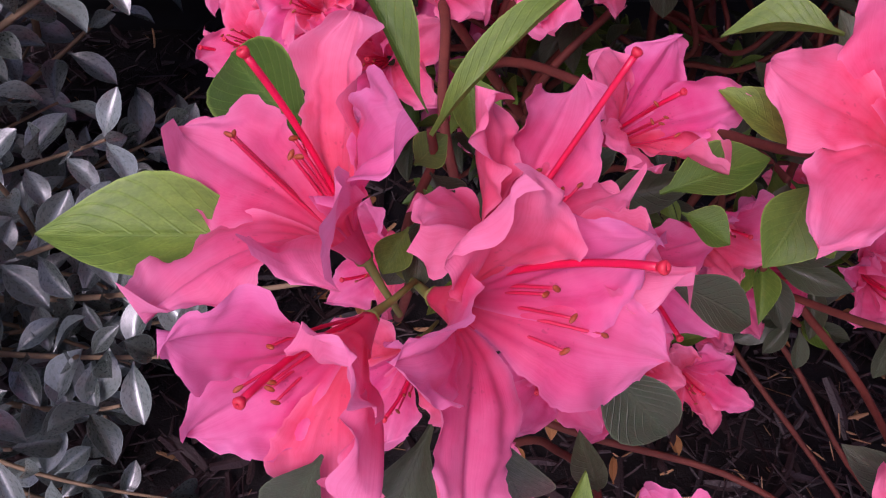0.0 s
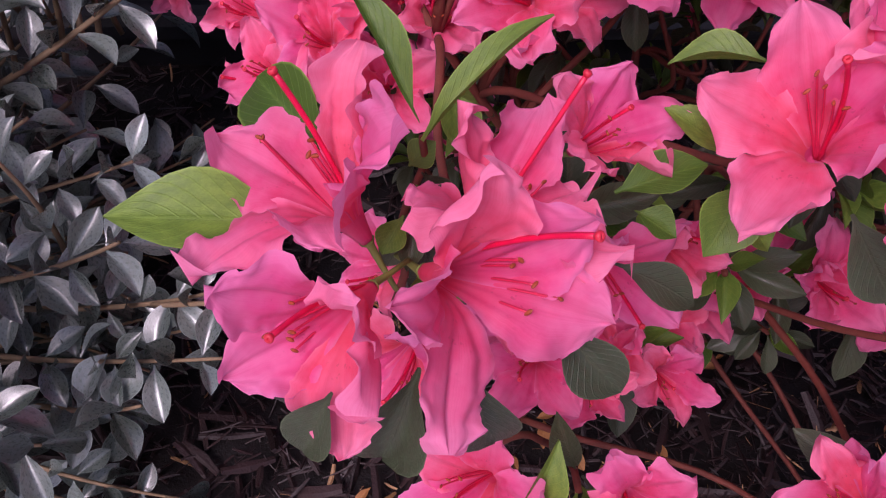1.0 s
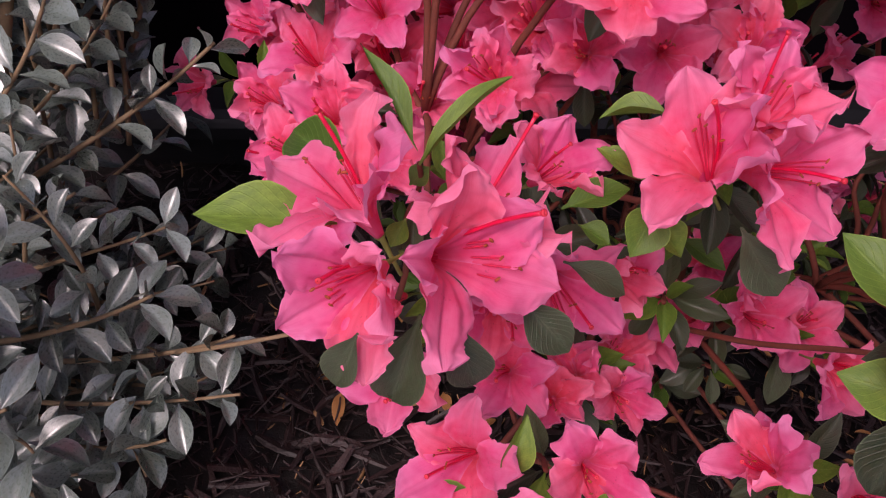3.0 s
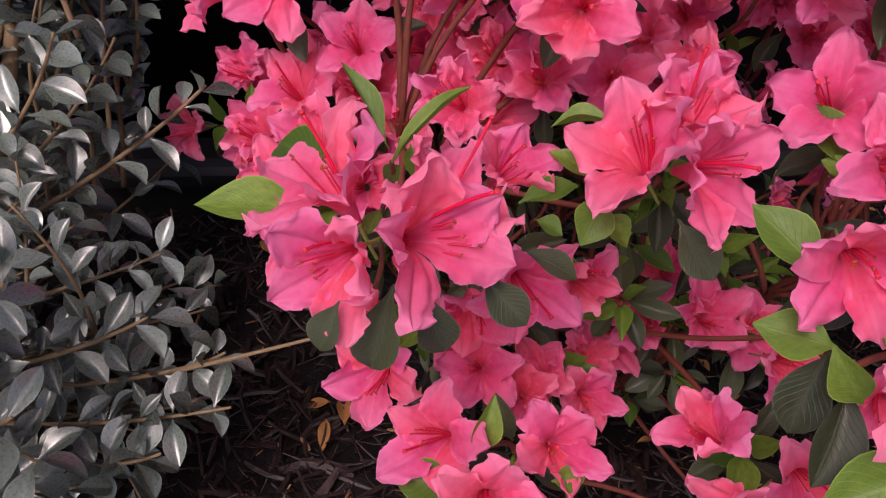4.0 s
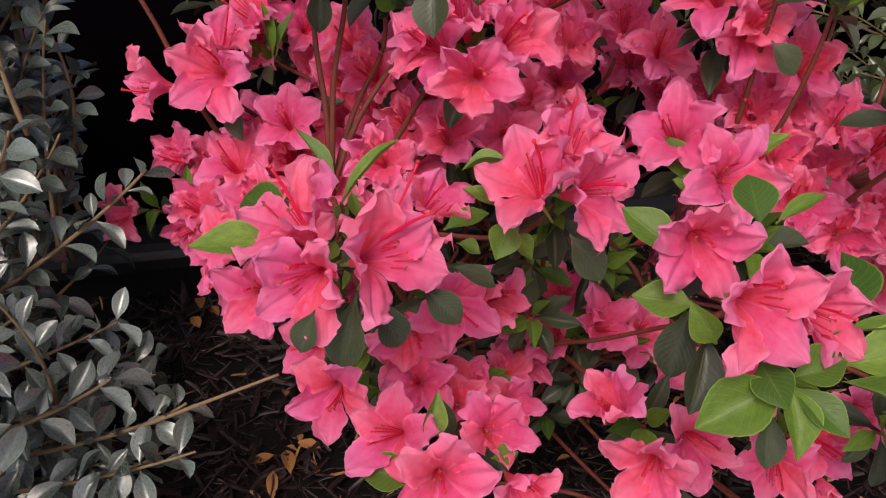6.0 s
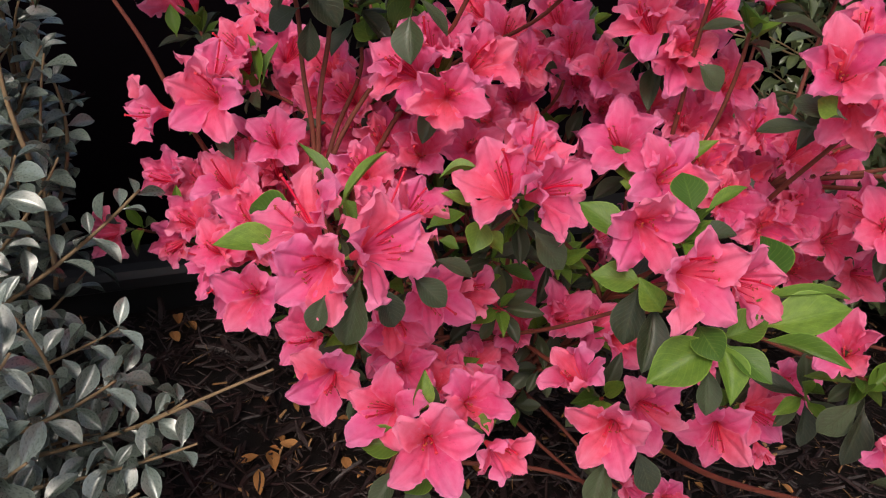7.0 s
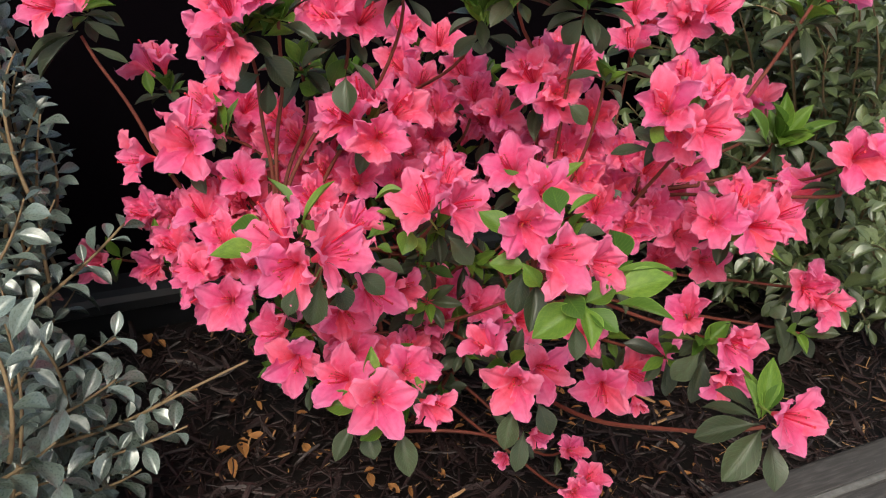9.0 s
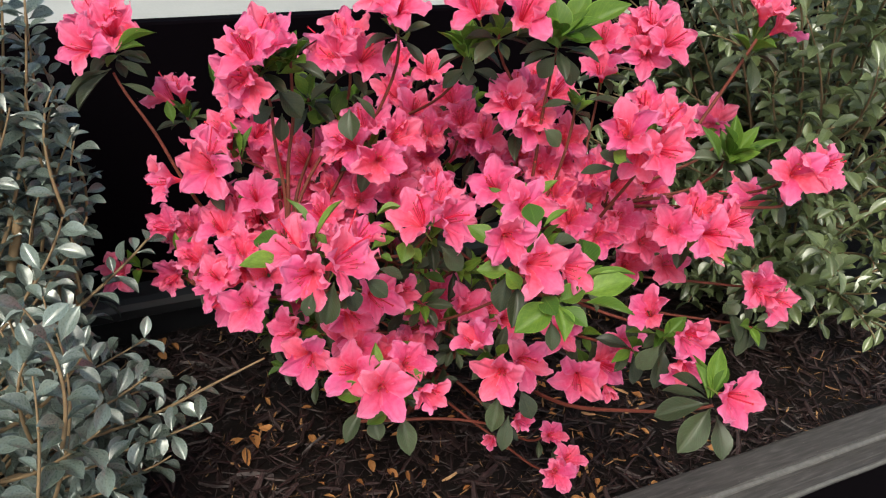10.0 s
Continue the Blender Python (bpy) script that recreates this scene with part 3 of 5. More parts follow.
leaf("young", (0.017, 0.104, 0.380), (0.022, 0.097, 0.375), (-0.017, -0.462, 0.887), 0.0070)
leaf("young", (0.014, 0.099, 0.375), (0.009, 0.093, 0.368), (-0.017, -0.462, 0.887), 0.0080)
leaf("mature", (0.019, 0.111, 0.377), (0.027, 0.108, 0.368), (-0.010, -0.365, 0.931), 0.0080)
leaf("mature", (0.015, 0.059, 0.373), (0.005, 0.050, 0.338), (-0.274, -0.872, 0.405), 0.0190)
leaf("mature", (0.025, 0.060, 0.369), (0.034, 0.051, 0.345), (0.024, -0.909, 0.417), 0.0170)
leaf("mature", (-0.003, 0.057, 0.368), (-0.012, 0.050, 0.352), (-0.462, -0.760, 0.457), 0.0135)
leaf("mature", (0.050, 0.079, 0.358), (0.065, 0.064, 0.346), (-0.076, -0.858, 0.509), 0.0170)
leaf("mature", (0.070, 0.101, 0.352), (0.092, 0.091, 0.350), (-0.028, -0.401, 0.916), 0.0140)
leaf("mature", (0.022, 0.101, 0.374), (0.034, 0.100, 0.354), (-0.001, -0.259, 0.966), 0.0140)
for dx, dy, dz, w in ((0.004, -0.010, -0.013, 0.010), (-0.007, -0.009, -0.012, 0.010), (0.010, -0.004, -0.007, 0.009), (-0.002, -0.013, -0.007, 0.008), (0.003, -0.006, 0.010, 0.007)):
    leaf("mature", (0.017, 0.104, 0.372), (0.017 + dx, 0.104 + dy, 0.372 + dz), (0.0, -0.75, 0.66), w)
flower(0.1136, 0.1102, 0.3879, (-0.475, -0.276, 0.836), 0, 0.0562, "star_e")
flower(0.1411, 0.1085, 0.3813, (0.406, -0.810, 0.423), 0, 0.0557, "star_f")
flower(0.1375, 0.1246, 0.3983, (0.093, -0.118, 0.989), 0, 0.0495, "star_g")
truss(0.135, 0.132, 0.364, (-0.018, -0.571, 0.821), 2, 0, .03)

leaf("young", (0.070, 0.114, 0.365), (0.094, 0.118, 0.374), (-0.200, -0.238, 0.950), 0.0140)
leaf("young", (0.101, 0.119, 0.372), (0.086, 0.133, 0.380), (0.291, -0.436, 0.851), 0.0130)
leaf("young", (0.112, 0.139, 0.387), (0.089, 0.149, 0.385), (-0.078, -0.005, 0.997), 0.0110)
leaf("young", (0.105, 0.114, 0.368), (0.094, 0.100, 0.355), (0.079, -0.551, 0.831), 0.0180)
leaf("mature", (0.138, 0.112, 0.357), (0.151, 0.092, 0.340), (-0.326, -0.731, 0.599), 0.0200)
leaf("young", (0.106, 0.117, 0.356), (0.119, 0.108, 0.347), (0.084, -0.462, 0.883), 0.0140)
leaf("young", (0.078, 0.116, 0.356), (0.089, 0.109, 0.353), (0.100, -0.257, 0.961), 0.0110)
leaf("young", (0.030, 0.145, 0.374), (0.032, 0.127, 0.367), (0.181, -0.543, 0.820), 0.0120)
flower(0.1503, 0.0233, 0.4049, (-0.214, -0.957, 0.196), 0, 0.0475, "star_h")
flower(0.1577, -0.0085, 0.3951, (-0.032, -0.915, 0.403), 0, 0.0533, "star_i")
flower(0.194, -0.005, 0.383, (0.252, -0.936, 0.245), 17, 0.044, "funnel_a")
truss(0.176, 0.026, 0.382, (-0.153, -0.891, 0.427), 2, 0, .03, stem=False)

leaf("young", (0.176, -0.021, 0.363), (0.138, -0.021, 0.344), (-0.395, -0.576, 0.716), 0.0260)
leaf("young", (0.176, -0.022, 0.362), (0.170, -0.047, 0.347), (-0.152, -0.804, 0.575), 0.0170)
leaf("young", (0.177, -0.022, 0.362), (0.188, -0.048, 0.355), (-0.112, -0.675, 0.729), 0.0160)
leaf("young", (0.177, -0.021, 0.364), (0.199, -0.025, 0.374), (-0.154, -0.485, 0.861), 0.0190)
leaf("young", (0.168, -0.010, 0.367), (0.165, -0.035, 0.363), (-0.522, -0.654, 0.547), 0.0180)
leaf("young", (0.201, -0.019, 0.365), (0.242, -0.033, 0.381), (-0.339, -0.410, 0.847), 0.0250)
leaf("young", (0.199, -0.021, 0.360), (0.229, -0.054, 0.361), (-0.117, -0.384, 0.916), 0.0110)
leaf("young", (0.201, -0.011, 0.375), (0.250, -0.022, 0.385), (-0.317, -0.071, 0.946), 0.0100)
leaf("young", (0.209, -0.008, 0.378), (0.231, 0.023, 0.396), (-0.250, -0.778, 0.576), 0.0210)
leaf("young", (0.149, 0.014, 0.379), (0.126, 0.025, 0.382), (-0.369, -0.498, 0.784), 0.0180)
leaf("young", (0.152, -0.002, 0.371), (0.141, 0.004, 0.387), (-0.605, -0.596, 0.527), 0.0140)
leaf("young", (0.176, 0.021, 0.411), (0.181, 0.041, 0.427), (-0.345, -0.745, 0.571), 0.0200)
leaf("young", (0.181, 0.018, 0.413), (0.204, 0.021, 0.427), (-0.469, -0.194, 0.862), 0.0090)
leaf("young", (0.149, 0.030, 0.393), (0.130, 0.053, 0.408), (-0.184, -0.573, 0.799), 0.0180)
leaf("mature", (0.150, 0.017, 0.375), (0.138, 0.006, 0.348), (-0.605, -0.596, 0.527), 0.0200)
leaf("mature", (0.155, 0.009, 0.368), (0.142, -0.014, 0.346), (-0.134, -0.744, 0.655), 0.0200)
leaf("mature", (0.171, -0.022, 0.348), (0.167, -0.036, 0.329), (-0.250, -0.778, 0.576), 0.0150)
branch([(0.139, 0.221, 0.192), (0.187, 0.150, 0.251), (0.213, 0.094, 0.302)], 0.0017, 0.0013)
branch([(0.149, 0.013, 0.368), (0.159, 0.010, 0.374), (0.175, 0.014, 0.376)], 0.0014, 0.0012)
flower(0.0555, 0.0457, 0.2651, (-0.202, -0.886, 0.417), 0, 0.0550, "star_j")
flower(0.041, 0.080, 0.266, (-0.531, -0.614, 0.584), 164, 0.050, "open_b")
flower(0.090, 0.071, 0.268, (-0.022, -0.727, 0.687), 53, 0.046, "funnel_a")
flower(0.099, 0.050, 0.247, (0.135, -0.953, 0.271), -40, 0.042, "funnel_b")
truss(0.078, 0.086, 0.246, (-0.209, -0.834, 0.510), 3, 0, .03)

leaf("young", (0.051, 0.065, 0.250), (0.020, 0.073, 0.252), (-0.325, -0.541, 0.776), 0.0210)
leaf("young", (0.064, 0.050, 0.239), (0.042, 0.047, 0.231), (-0.554, -0.571, 0.606), 0.0150)
leaf("young", (0.053, 0.070, 0.268), (0.064, 0.078, 0.290), (0.185, -0.763, 0.620), 0.0140)
leaf("young", (0.086, 0.058, 0.261), (0.099, 0.055, 0.266), (-0.100, -0.530, 0.842), 0.0120)
leaf("mature", (0.045, 0.067, 0.232), (0.023, 0.053, 0.215), (-0.576, -0.627, 0.524), 0.0160)
leaf("mature", (0.076, 0.050, 0.229), (0.074, 0.023, 0.207), (-0.238, -0.854, 0.462), 0.0200)
leaf("mature", (0.053, 0.060, 0.229), (0.051, 0.042, 0.215), (-0.406, -0.733, 0.546), 0.0180)
flower(0.020, 0.141, 0.247, (-0.492, -0.828, 0.269), -77, 0.058, "open_a")
flower(0.072, 0.171, 0.242, (-0.151, -0.919, 0.365), 7, 0.052, "open_d")
flower(0.018, 0.183, 0.252, (-0.727, -0.488, 0.483), -172, 0.048, "funnel_a")
truss(0.052, 0.190, 0.235, (-0.481, -0.784, 0.392), 4, 1, .028)

flower(-0.014, 0.2203, 0.2641, (-0.422, -0.773, 0.474), 0, 0.0548, "star_k")
flower(-0.030, 0.275, 0.263, (-0.739, -0.390, 0.550), 148, 0.052, "open_e")
flower(0.001, 0.284, 0.272, (-0.357, -0.614, 0.704), 95, 0.052, "full_a")
flower(0.022, 0.266, 0.270, (-0.159, -0.793, 0.587), 35, 0.050, "open_c")
truss(0.008, 0.284, 0.249, (-0.443, -0.685, 0.578), 5, 2, .028, extra=1)

flower(0.1677, 0.0388, 0.2563, (-0.650, -0.700, 0.200), 0, 0.0535, "star_k")
flower(0.206, 0.059, 0.246, (-0.104, -0.944, 0.313), -25, 0.052, "open_d")
flower(0.155, 0.062, 0.280, (-0.603, -0.202, 0.772), 175, 0.046, "funnel_b")
truss(0.186, 0.077, 0.245, (-0.424, -0.728, 0.538), 4, 1, .03)

leaf("mature", (0.171, 0.040, 0.231), (0.156, 0.025, 0.204), (-0.493, -0.684, 0.537), 0.0200)
leaf("mature", (0.178, 0.032, 0.211), (0.165, 0.016, 0.185), (-0.315, -0.774, 0.549), 0.0170)
leaf("mature", (0.198, 0.047, 0.225), (0.202, 0.025, 0.206), (-0.315, -0.774, 0.549), 0.0200)
flower(0.286, 0.074, 0.197, (-0.577, -0.775, 0.259), -103, 0.053, "open_b")
flower(0.319, 0.079, 0.202, (-0.151, -0.919, 0.365), -45, 0.050, "open_e")
flower(0.320, 0.064, 0.179, (-0.246, -0.955, -0.164), -93, 0.030, "bud")
truss(0.318, 0.098, 0.187, (-0.341, -0.926, 0.161), 4, 1, .028)

flower(0.315, 0.020, 0.301, (-0.571, -0.367, 0.734), 175, 0.047, "funnel_a")
flower(0.328, -0.020, 0.293, (-0.108, -0.958, 0.264), -13, 0.053, "open_c")
flower(0.320, -0.029, 0.269, (-0.522, -0.835, -0.173), -83, 0.044, "funnel_a")
truss(0.333, 0.013, 0.279, (-0.461, -0.829, 0.317), 5, 3, .028)

flower(0.291, -0.117, 0.303, (0.065, -0.939, 0.337), 55, 0.053, "open_a")
truss(0.289, -0.085, 0.292, (0.065, -0.939, 0.337), 0, 0, .03, stem=False)

branch([(0.259, 0.113, 0.162), (0.254, 0.010, 0.200), (0.263, -0.063, 0.254), (0.288, -0.102, 0.286)], 0.0022, 0.0014)
leaf("mature", (0.289, -0.096, 0.284), (0.252, -0.073, 0.267), (-0.412, -0.492, 0.767), 0.0210)
leaf("mature", (0.289, -0.099, 0.281), (0.254, -0.109, 0.253), (-0.493, -0.684, 0.537), 0.0270)
leaf("mature", (0.287, -0.108, 0.280), (0.278, -0.136, 0.263), (-0.315, -0.774, 0.549), 0.0210)
leaf("mature", (0.290, -0.095, 0.286), (0.271, -0.056, 0.286), (-0.192, -0.253, 0.948), 0.0120)
leaf("young", (0.290, -0.094, 0.287), (0.293, -0.069, 0.307), (-0.119, -0.831, 0.543), 0.0110)
leaf("young", (0.291, -0.095, 0.288), (0.315, -0.073, 0.321), (-0.576, -0.627, 0.524), 0.0170)
leaf("young", (0.290, -0.094, 0.288), (0.308, -0.059, 0.308), (0.214, -0.845, 0.489), 0.0080)
leaf("mature", (0.292, -0.089, 0.286), (0.286, -0.052, 0.289), (-0.152, -0.403, 0.902), 0.0140)
leaf("young", (0.293, -0.095, 0.290), (0.311, -0.088, 0.309), (-0.771, -0.346, 0.534), 0.0120)
flower(0.278, 0.073, 0.072, (-0.315, -0.774, 0.549), 81, 0.046, "full_b")
flower(0.297, 0.081, 0.078, (0.002, -0.551, 0.834), 44, 0.040, "funnel_a")
truss(0.293, 0.096, 0.056, (-0.161, -0.683, 0.713), 1, 0, .022)

flower(0.293, 0.111, 0.092, (-0.069, -0.711, 0.700), 52, 0.036, "funnel_a")
truss(0.294, 0.128, 0.075, (-0.069, -0.711, 0.700), 1, 0, .022)

flower(0.213, 0.064, 0.173, (0.096, -0.852, 0.514), -15, 0.032, "funnel_b")
flower(0.185, 0.066, 0.155, (-0.695, -0.680, 0.233), -151, 0.026, "bud")
truss(0.205, 0.082, 0.155, (-0.331, -0.848, 0.414), 2, 0, .025)

flower(0.085, 0.138, 0.303, (0.153, -0.970, 0.189), -110, 0.054, "open_b")
flower(0.124, 0.169, 0.277, (0.358, -0.795, 0.490), -25, 0.044, "funnel_b")
flower(0.064, 0.149, 0.278, (-0.148, -0.979, 0.143), -91, 0.048, "funnel_a")
truss(0.088, 0.181, 0.278, (0.126, -0.950, 0.284), 5, 2, .03)

flower(0.180, 0.189, 0.225, (-0.566, -0.400, 0.721), -174, 0.044, "funnel_a")
flower(0.206, 0.174, 0.242, (-0.052, -0.716, 0.697), 96, 0.050, "open_c")
truss(0.202, 0.199, 0.212, (-0.324, -0.585, 0.743), 4, 2, .03)

flower(-0.0249, 0.3072, 0.3758, (-0.531, -0.751, 0.394), 0, 0.0603, "star_l")
flower(-0.060, 0.325, 0.363, (-0.936, -0.218, 0.275), -157, 0.050, "funnel_a")
truss(-0.023, 0.334, 0.354, (-0.751, -0.512, 0.417), 4, 1, .03, extra=1)

flower(0.0179, 0.2868, 0.3487, (-0.227, -0.654, 0.721), 14, 0.0465, "star_j")
truss(0.031, 0.314, 0.341, (-0.424, -0.780, 0.459), 3, 0, .03)

flower(0.005, 0.363, 0.394, (-0.604, -0.441, 0.664), 137, 0.052, "open_b")
flower(0.042, 0.362, 0.387, (-0.031, -0.753, 0.657), 18, 0.053, "open_e")
flower(0.030, 0.384, 0.411, (-0.244, -0.363, 0.899), 98, 0.050, "full_a")
truss(0.035, 0.387, 0.373, (-0.308, -0.546, 0.779), 4, 3, .03, extra=1)

flower(-0.049, 0.418, 0.266, (-0.655, -0.438, 0.615), 170, 0.050, "full_b")
flower(-0.021, 0.411, 0.262, (-0.280, -0.688, 0.670), 81, 0.055, "full_a")
flower(0.010, 0.427, 0.262, (-0.147, -0.764, 0.628), 24, 0.046, "open_c")
truss(-0.008, 0.439, 0.243, (-0.373, -0.652, 0.660), 5, 3, .03, extra=1)

flower(-0.046, 0.427, 0.198, (-0.657, -0.714, 0.243), -152, 0.050, "full_b")
flower(-0.015, 0.435, 0.201, (-0.119, -0.831, 0.543), 24, 0.046, "open_a")
truss(-0.019, 0.455, 0.187, (-0.409, -0.814, 0.414), 3, 1, .03)

flower(-0.101, 0.475, 0.187, (-0.686, -0.649, 0.329), 180, 0.052, "open_d")
truss(-0.079, 0.496, 0.176, (-0.686, -0.649, 0.329), 3, 0, .03)

flower(-0.017, 0.449, 0.411, (-0.132, -0.017, 0.991), 59, 0.045, "funnel_b")
truss(-0.013, 0.449, 0.382, (-0.132, -0.017, 0.991), 6, 3, .028, extra=1)

flower(-0.117, 0.380, 0.487, (-0.664, -0.587, 0.464), -141, 0.064, "open_b")
flower(-0.089, 0.390, 0.497, (-0.120, -0.700, 0.704), 53, 0.060, "full_a")
flower(-0.096, 0.404, 0.508, (-0.375, -0.409, 0.832), 102, 0.055, "open_d")
truss(-0.086, 0.413, 0.473, (-0.404, -0.591, 0.698), 6, 1, .032, stem=False, extra=1)

branch([(0.009, 0.344, 0.257), (-0.047, 0.360, 0.359), (-0.074, 0.370, 0.417), (-0.093, 0.390, 0.456)], 0.0022, 0.0013)
flower(-0.005, 0.216, 0.516, (-0.486, -0.537, 0.690), 106, 0.064, "open_e")
flower(0.015, 0.229, 0.524, (0.089, -0.607, 0.790), 30, 0.055, "full_a")
flower(-0.009, 0.227, 0.496, (-0.695, -0.680, 0.233), -140, 0.051, "open_c")
truss(0.014, 0.246, 0.491, (-0.400, -0.668, 0.627), 6, 4, .032, extra=2)

flower(0.085, 0.248, 0.501, (-0.618, -0.475, 0.626), 168, 0.055, "full_a")
flower(0.113, 0.242, 0.497, (-0.067, -0.840, 0.538), -30, 0.057, "open_a")
flower(0.102, 0.262, 0.512, (-0.192, -0.253, 0.948), 101, 0.055, "full_b")
truss(0.110, 0.269, 0.479, (-0.316, -0.565, 0.762), 6, 3, .032, extra=2)

flower(0.123, 0.196, 0.553, (-0.325, -0.541, 0.776), -74, 0.062, "open_d")
flower(0.118, 0.211, 0.559, (-0.533, -0.282, 0.798), -178, 0.055, "open_b")
truss(0.136, 0.219, 0.527, (-0.435, -0.417, 0.798), 6, 1, .03, extra=2)

flower(0.196, 0.182, 0.553, (-0.494, -0.434, 0.753), 115, 0.062, "open_e")
flower(0.233, 0.159, 0.550, (-0.170, -0.687, 0.706), -63, 0.062, "open_c")
flower(0.229, 0.199, 0.559, (-0.161, -0.190, 0.969), 63, 0.055, "full_a")
truss(0.230, 0.196, 0.524, (-0.286, -0.455, 0.843), 6, 2, .032, extra=2)

flower(0.439, 0.194, 0.504, (-0.170, -0.820, 0.546), -65, 0.062, "open_a")
flower(0.429, 0.230, 0.504, (-0.604, -0.441, 0.664), 159, 0.061, "full_a")
flower(0.440, 0.224, 0.518, (-0.192, -0.253, 0.948), 101, 0.055, "open_d")
truss(0.448, 0.235, 0.482, (-0.344, -0.539, 0.769), 5, 2, .03, extra=2)

flower(0.454, 0.320, 0.435, (-0.330, -0.313, 0.890), 105, 0.062, "funnel_a")
flower(0.471, 0.344, 0.468, (-0.357, -0.614, 0.704), 95, 0.061, "open_b")
truss(0.476, 0.349, 0.421, (-0.349, -0.471, 0.810), 4, 2, .03, extra=1)

flower(0.521, 0.152, 0.541, (-0.069, -0.229, 0.971), 70, 0.066, "full_b")
truss(0.524, 0.161, 0.502, (-0.069, -0.229, 0.971), 8, 2, .034, stem=False, extra=1)

branch([(0.441, 0.166, 0.371), (0.471, 0.160, 0.419), (0.515, 0.150, 0.514)], 0.0024, 0.0016)
flower(0.254, 0.200, 0.452, (-0.550, -0.440, 0.710), 148, 0.057, "open_e")
flower(0.276, 0.189, 0.443, (-0.129, -0.856, 0.500), -67, 0.051, "funnel_a")
flower(0.275, 0.214, 0.458, (-0.192, -0.253, 0.948), 101, 0.057, "full_a")
truss(0.278, 0.218, 0.425, (-0.311, -0.554, 0.772), 6, 1, .03, extra=2)

flower(0.300, 0.072, 0.461, (-0.565, -0.600, 0.566), 106, 0.066, "open_c")
flower(0.327, 0.056, 0.447, (-0.211, -0.939, 0.273), -78, 0.066, "open_a")
flower(0.351, 0.076, 0.462, (0.070, -0.649, 0.757), 21, 0.057, "full_a")
flower(0.350, 0.107, 0.466, (-0.192, -0.253, 0.948), 101, 0.055, "full_b")
truss(0.341, 0.102, 0.436, (-0.247, -0.671, 0.699), 7, 2, .032, stem=False, extra=1)

branch([(0.353, 0.192, 0.284), (0.329, 0.116, 0.363), (0.323, 0.072, 0.429)], 0.0022, 0.0014)
flower(0.578, 0.246, 0.387, (0.540, 0.840, -0.058), 84, 0.068, "open_d")
truss(0.556, 0.212, 0.390, (0.540, 0.840, -0.058), 1, 1, .03)

flower(0.469, 0.022, 0.419, (-0.421, -0.770, 0.479), 104, 0.057, "open_b")
flower(0.493, 0.017, 0.422, (0.120, -0.795, 0.595), 15, 0.055, "open_e")
truss(0.486, 0.047, 0.401, (-0.157, -0.815, 0.558), 5, 1, .03, extra=2)

flower(0.492, 0.080, 0.365, (0.151, 0.919, -0.365), -17, 0.053, "open_c")
truss(0.486, 0.050, 0.378, (0.151, 0.919, -0.365), 4, 0, .03, extra=1)

flower(0.530, 0.081, 0.251, (-0.333, -0.821, 0.463), 81, 0.062, "full_a")
flower(0.533, 0.061, 0.242, (-0.057, -0.997, 0.049), -54, 0.053, "funnel_a")
truss(0.539, 0.103, 0.237, (-0.202, -0.943, 0.265), 4, 1, .03)

flower(0.375, 0.069, 0.354, (-0.554, -0.571, 0.606), 142, 0.057, "open_a")
flower(0.408, 0.055, 0.348, (-0.251, -0.894, 0.371), -72, 0.062, "open_d")
flower(0.441, 0.061, 0.350, (0.120, -0.795, 0.595), 3, 0.055, "open_b")
flower(0.427, 0.094, 0.354, (-0.244, -0.363, 0.899), 98, 0.055, "full_a")
truss(0.421, 0.094, 0.329, (-0.250, -0.705, 0.664), 5, 3, .032, extra=2)

flower(0.097, 0.231, 0.417, (-0.669, -0.470, 0.577), 168, 0.062, "open_e")
flower(0.109, 0.195, 0.411, (-0.347, -0.861, 0.372), -79, 0.055, "funnel_a")
flower(0.138, 0.216, 0.424, (0.149, -0.728, 0.669), 10, 0.057, "open_c")
flower(0.117, 0.240, 0.429, (-0.192, -0.253, 0.948), 101, 0.057, "full_b")
truss(0.125, 0.241, 0.397, (-0.293, -0.640, 0.710), 5, 1, .03, extra=2)

flower(0.203, 0.133, 0.399, (-0.526, -0.507, 0.682), 113, 0.057, "open_a")
flower(0.222, 0.107, 0.385, (-0.119, -0.831, 0.543), 55, 0.057, "open_d")
truss(0.224, 0.144, 0.370, (-0.335, -0.695, 0.636), 2, 3, .03)

flower(0.205, 0.369, 0.416, (-0.526, -0.507, 0.682), 102, 0.055, "full_a")
flower(0.215, 0.337, 0.405, (-0.197, -0.751, 0.630), 57, 0.050, "open_b")
truss(0.222, 0.374, 0.389, (-0.370, -0.643, 0.671), 3, 1, .03)

flower(0.253, 0.322, 0.419, (-0.444, -0.565, 0.696), 88, 0.055, "full_b")
flower(0.239, 0.318, 0.387, (-0.315, -0.774, 0.549), 121, 0.050, "open_e")
truss(0.259, 0.342, 0.383, (-0.383, -0.676, 0.629), 3, 0, .03)

flower(0.289, 0.339, 0.359, (-0.471, -0.629, 0.619), 98, 0.050, "full_a")
flower(0.307, 0.320, 0.341, (-0.238, -0.854, 0.462), 38, 0.050, "open_c")
truss(0.309, 0.354, 0.333, (-0.360, -0.754, 0.550), 2, 0, .03)

flower(0.218, 0.316, 0.357, (-0.424, -0.780, 0.459), 94, 0.052, "open_a")
flower(0.188, 0.303, 0.350, (-0.654, -0.562, 0.506), 163, 0.050, "open_d")
truss(0.221, 0.331, 0.338, (-0.546, -0.680, 0.489), 2, 0, .03)

